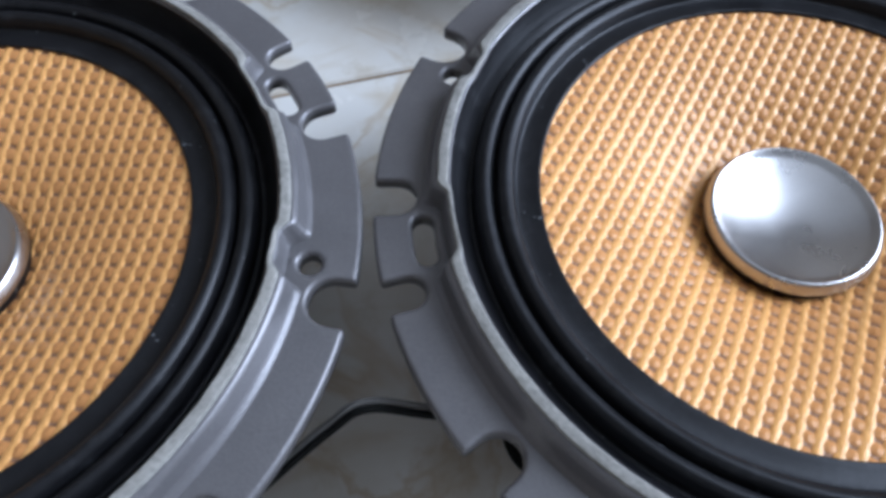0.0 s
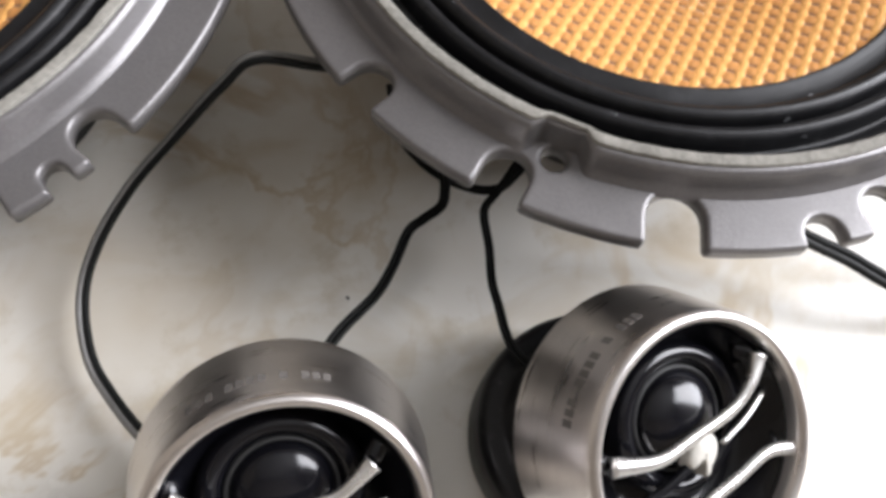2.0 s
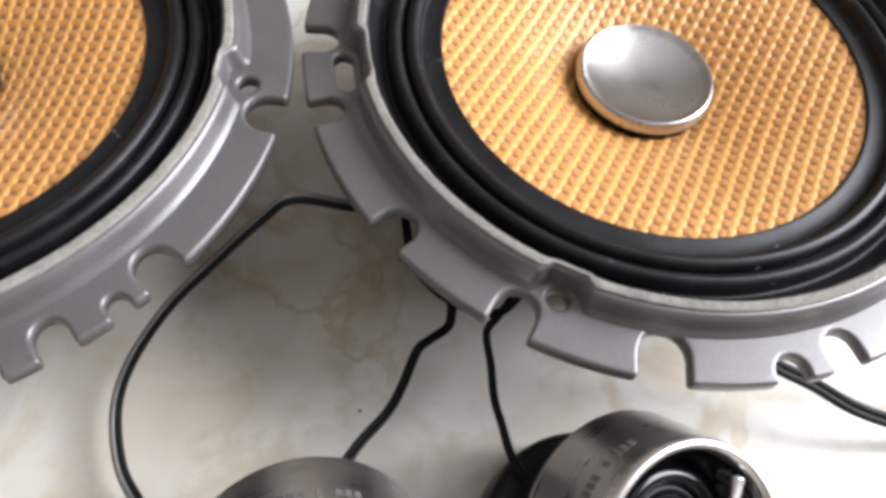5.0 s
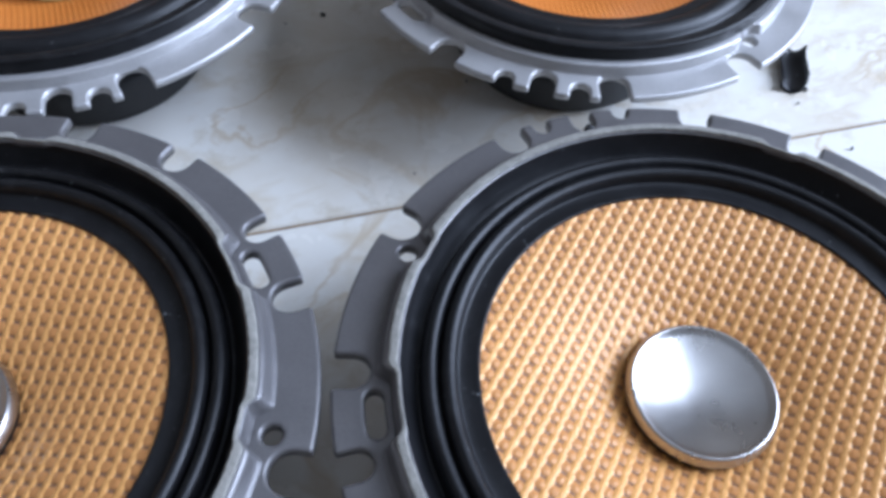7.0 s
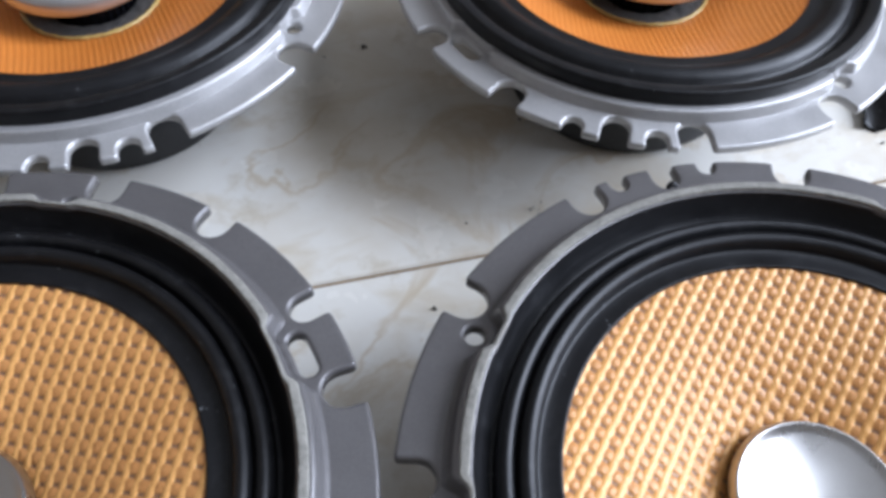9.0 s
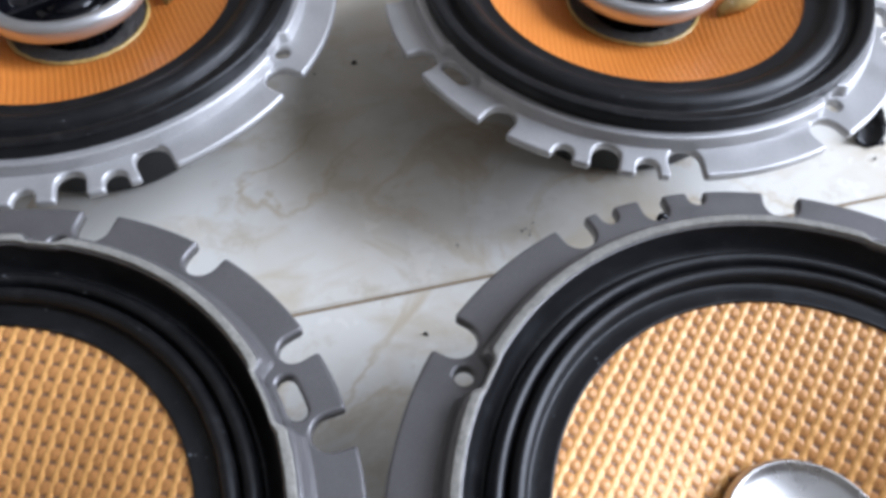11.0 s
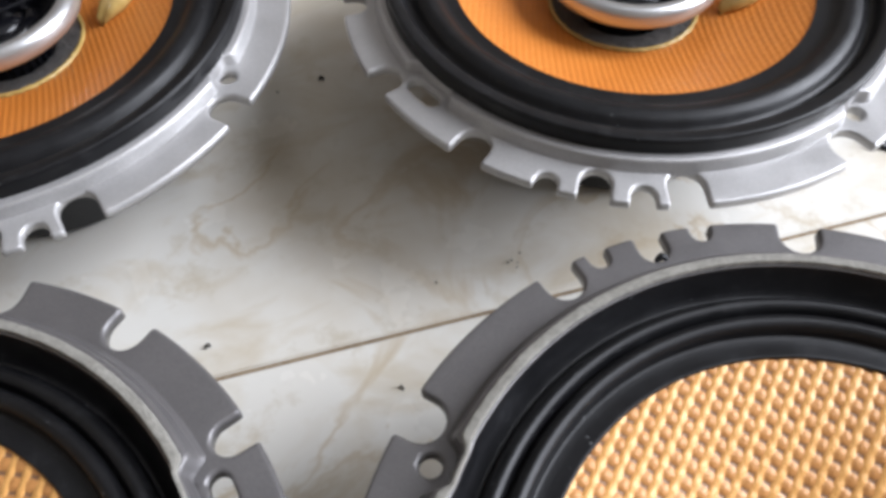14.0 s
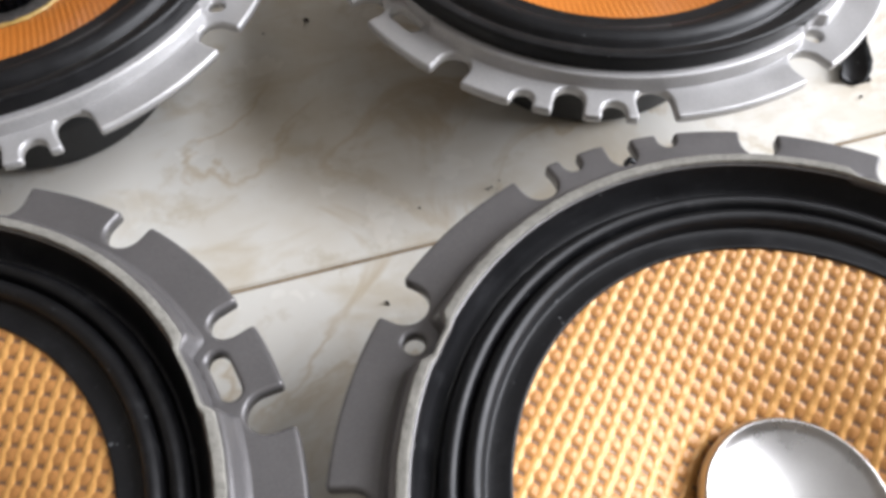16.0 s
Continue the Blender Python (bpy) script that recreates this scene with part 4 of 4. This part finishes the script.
def grit():
    """Dark crumbs strewn on the tiles."""
    spots = [(-0.0465, 0.0882, 1.0), (0.0072, 0.0751, 1.0), (0.0167, 0.1074, 0.6), (0.0375, 0.1144, 0.7), (0.0386, 0.1160, 0.6), (0.0402, 0.1152, 0.5), (0.0392, 0.1130, 0.5), (0.0410, 0.1178, 0.45),
             (-0.0244, 0.1935, 1.1), (-0.0391, 0.1880, 0.8), (0.0160, -0.0653, 0.8), (0.1076, -0.1271, 0.9), (0.0354, 0.1559, 0.9), (0.1645, 0.1508, 0.9), (0.1690, 0.1580, 1.3), (0.1782, 0.1268, 1.0), (-0.0479, -0.1200, 0.8)]
    rnd = random.Random(5)
    verts, faces = [], []
    for x, y, s in spots:
        for _ in range(1 + int(s > 0.9)):
            bm = bmesh.new()
            bmesh.ops.create_icosphere(bm, subdivisions=1, radius=0.00055 * s)
            ox, oy = x + rnd.uniform(-1, 1) * 0.0007, y + rnd.uniform(-1, 1) * 0.0007
            turn = Euler((rnd.random() * 3, rnd.random() * 3, rnd.random() * 3)).to_matrix()
            pts = [turn @ Vector((v.co.x * 1.5, v.co.y, v.co.z * 0.7)) * (1 + 0.3 * rnd.uniform(-1, 1)) for v in bm.verts]
            low = min(p.z for p in pts)
            k = len(verts)
            verts += [(ox + p.x, oy + p.y, p.z - low) for p in pts]
            faces += [tuple(k + v.index for v in f.verts) for f in bm.faces]
            bm.free()
    return tagged(new("grit", mesh_of("grit", verts, faces, GRIT_DARK, False)), "dark crumbs of dirt strewn on the tiles", "dirt", kind="stuff")


grit()


# ---- floor tiles ----
def tiles():
    """Square tiles laid along the slanting joint; each is a piece of the floor."""
    h = TILE_SIZE / 2 - TILE_GAP / 2
    bm = box(-h, h, -h, h, -0.008, 0.0, 0.0)
    top = [e for e in bm.edges if all(v.co.z > -0.001 for v in e.verts)]
    bmesh.ops.bevel(bm, geom=top, offset=0.0005, segments=2, affect="EDGES")
    whole = bm.copy()
    me = from_bm("tile", bm, TILE)
    c, s = math.cos(radians(JOINT_TURN)), math.sin(radians(JOINT_TURN))
    ox, oy = 0.0300, 0.0982
    reach = h * (abs(c) + abs(s))
    sides = (((ROOM_X0, 0, 0), (-1, 0, 0)), ((ROOM_X1, 0, 0), (1, 0, 0)), ((0, ROOM_Y0, 0), (0, -1, 0)), ((0, ROOM_Y1, 0), (0, 1, 0)))
    for i in range(-8, 9):
        for j in range(-8, 9):
            u, v = i * TILE_SIZE + 0.02, j * TILE_SIZE + TILE_SIZE / 2
            x, y = ox + c * u - s * v, oy + s * u + c * v
            if not (ROOM_X0 - reach < x < ROOM_X1 + reach and ROOM_Y0 - reach < y < ROOM_Y1 + reach):
                continue
            m = pose(x, y, 0, 0, 0, JOINT_TURN)
            if ROOM_X0 + reach <= x <= ROOM_X1 - reach and ROOM_Y0 + reach <= y <= ROOM_Y1 - reach:
                part("tile", me, FLOOR, m)
                continue
            # tiles at the walls are cut to fit
            cut = whole.copy()
            inv = m.inverted()
            for co, no in sides:
                bmesh.ops.bisect_plane(cut, geom=cut.verts[:] + cut.edges[:] + cut.faces[:], plane_co=inv @ Vector(co), plane_no=inv.to_3x3() @ Vector(no), clear_outer=True)
                bmesh.ops.holes_fill(cut, edges=[e for e in cut.edges if e.is_boundary], sides=0)
            if len(cut.faces) > 3:
                part("tile", from_bm("cut_tile", cut, TILE), FLOOR, m)
            else:
                cut.free()
    whole.free()


tiles()
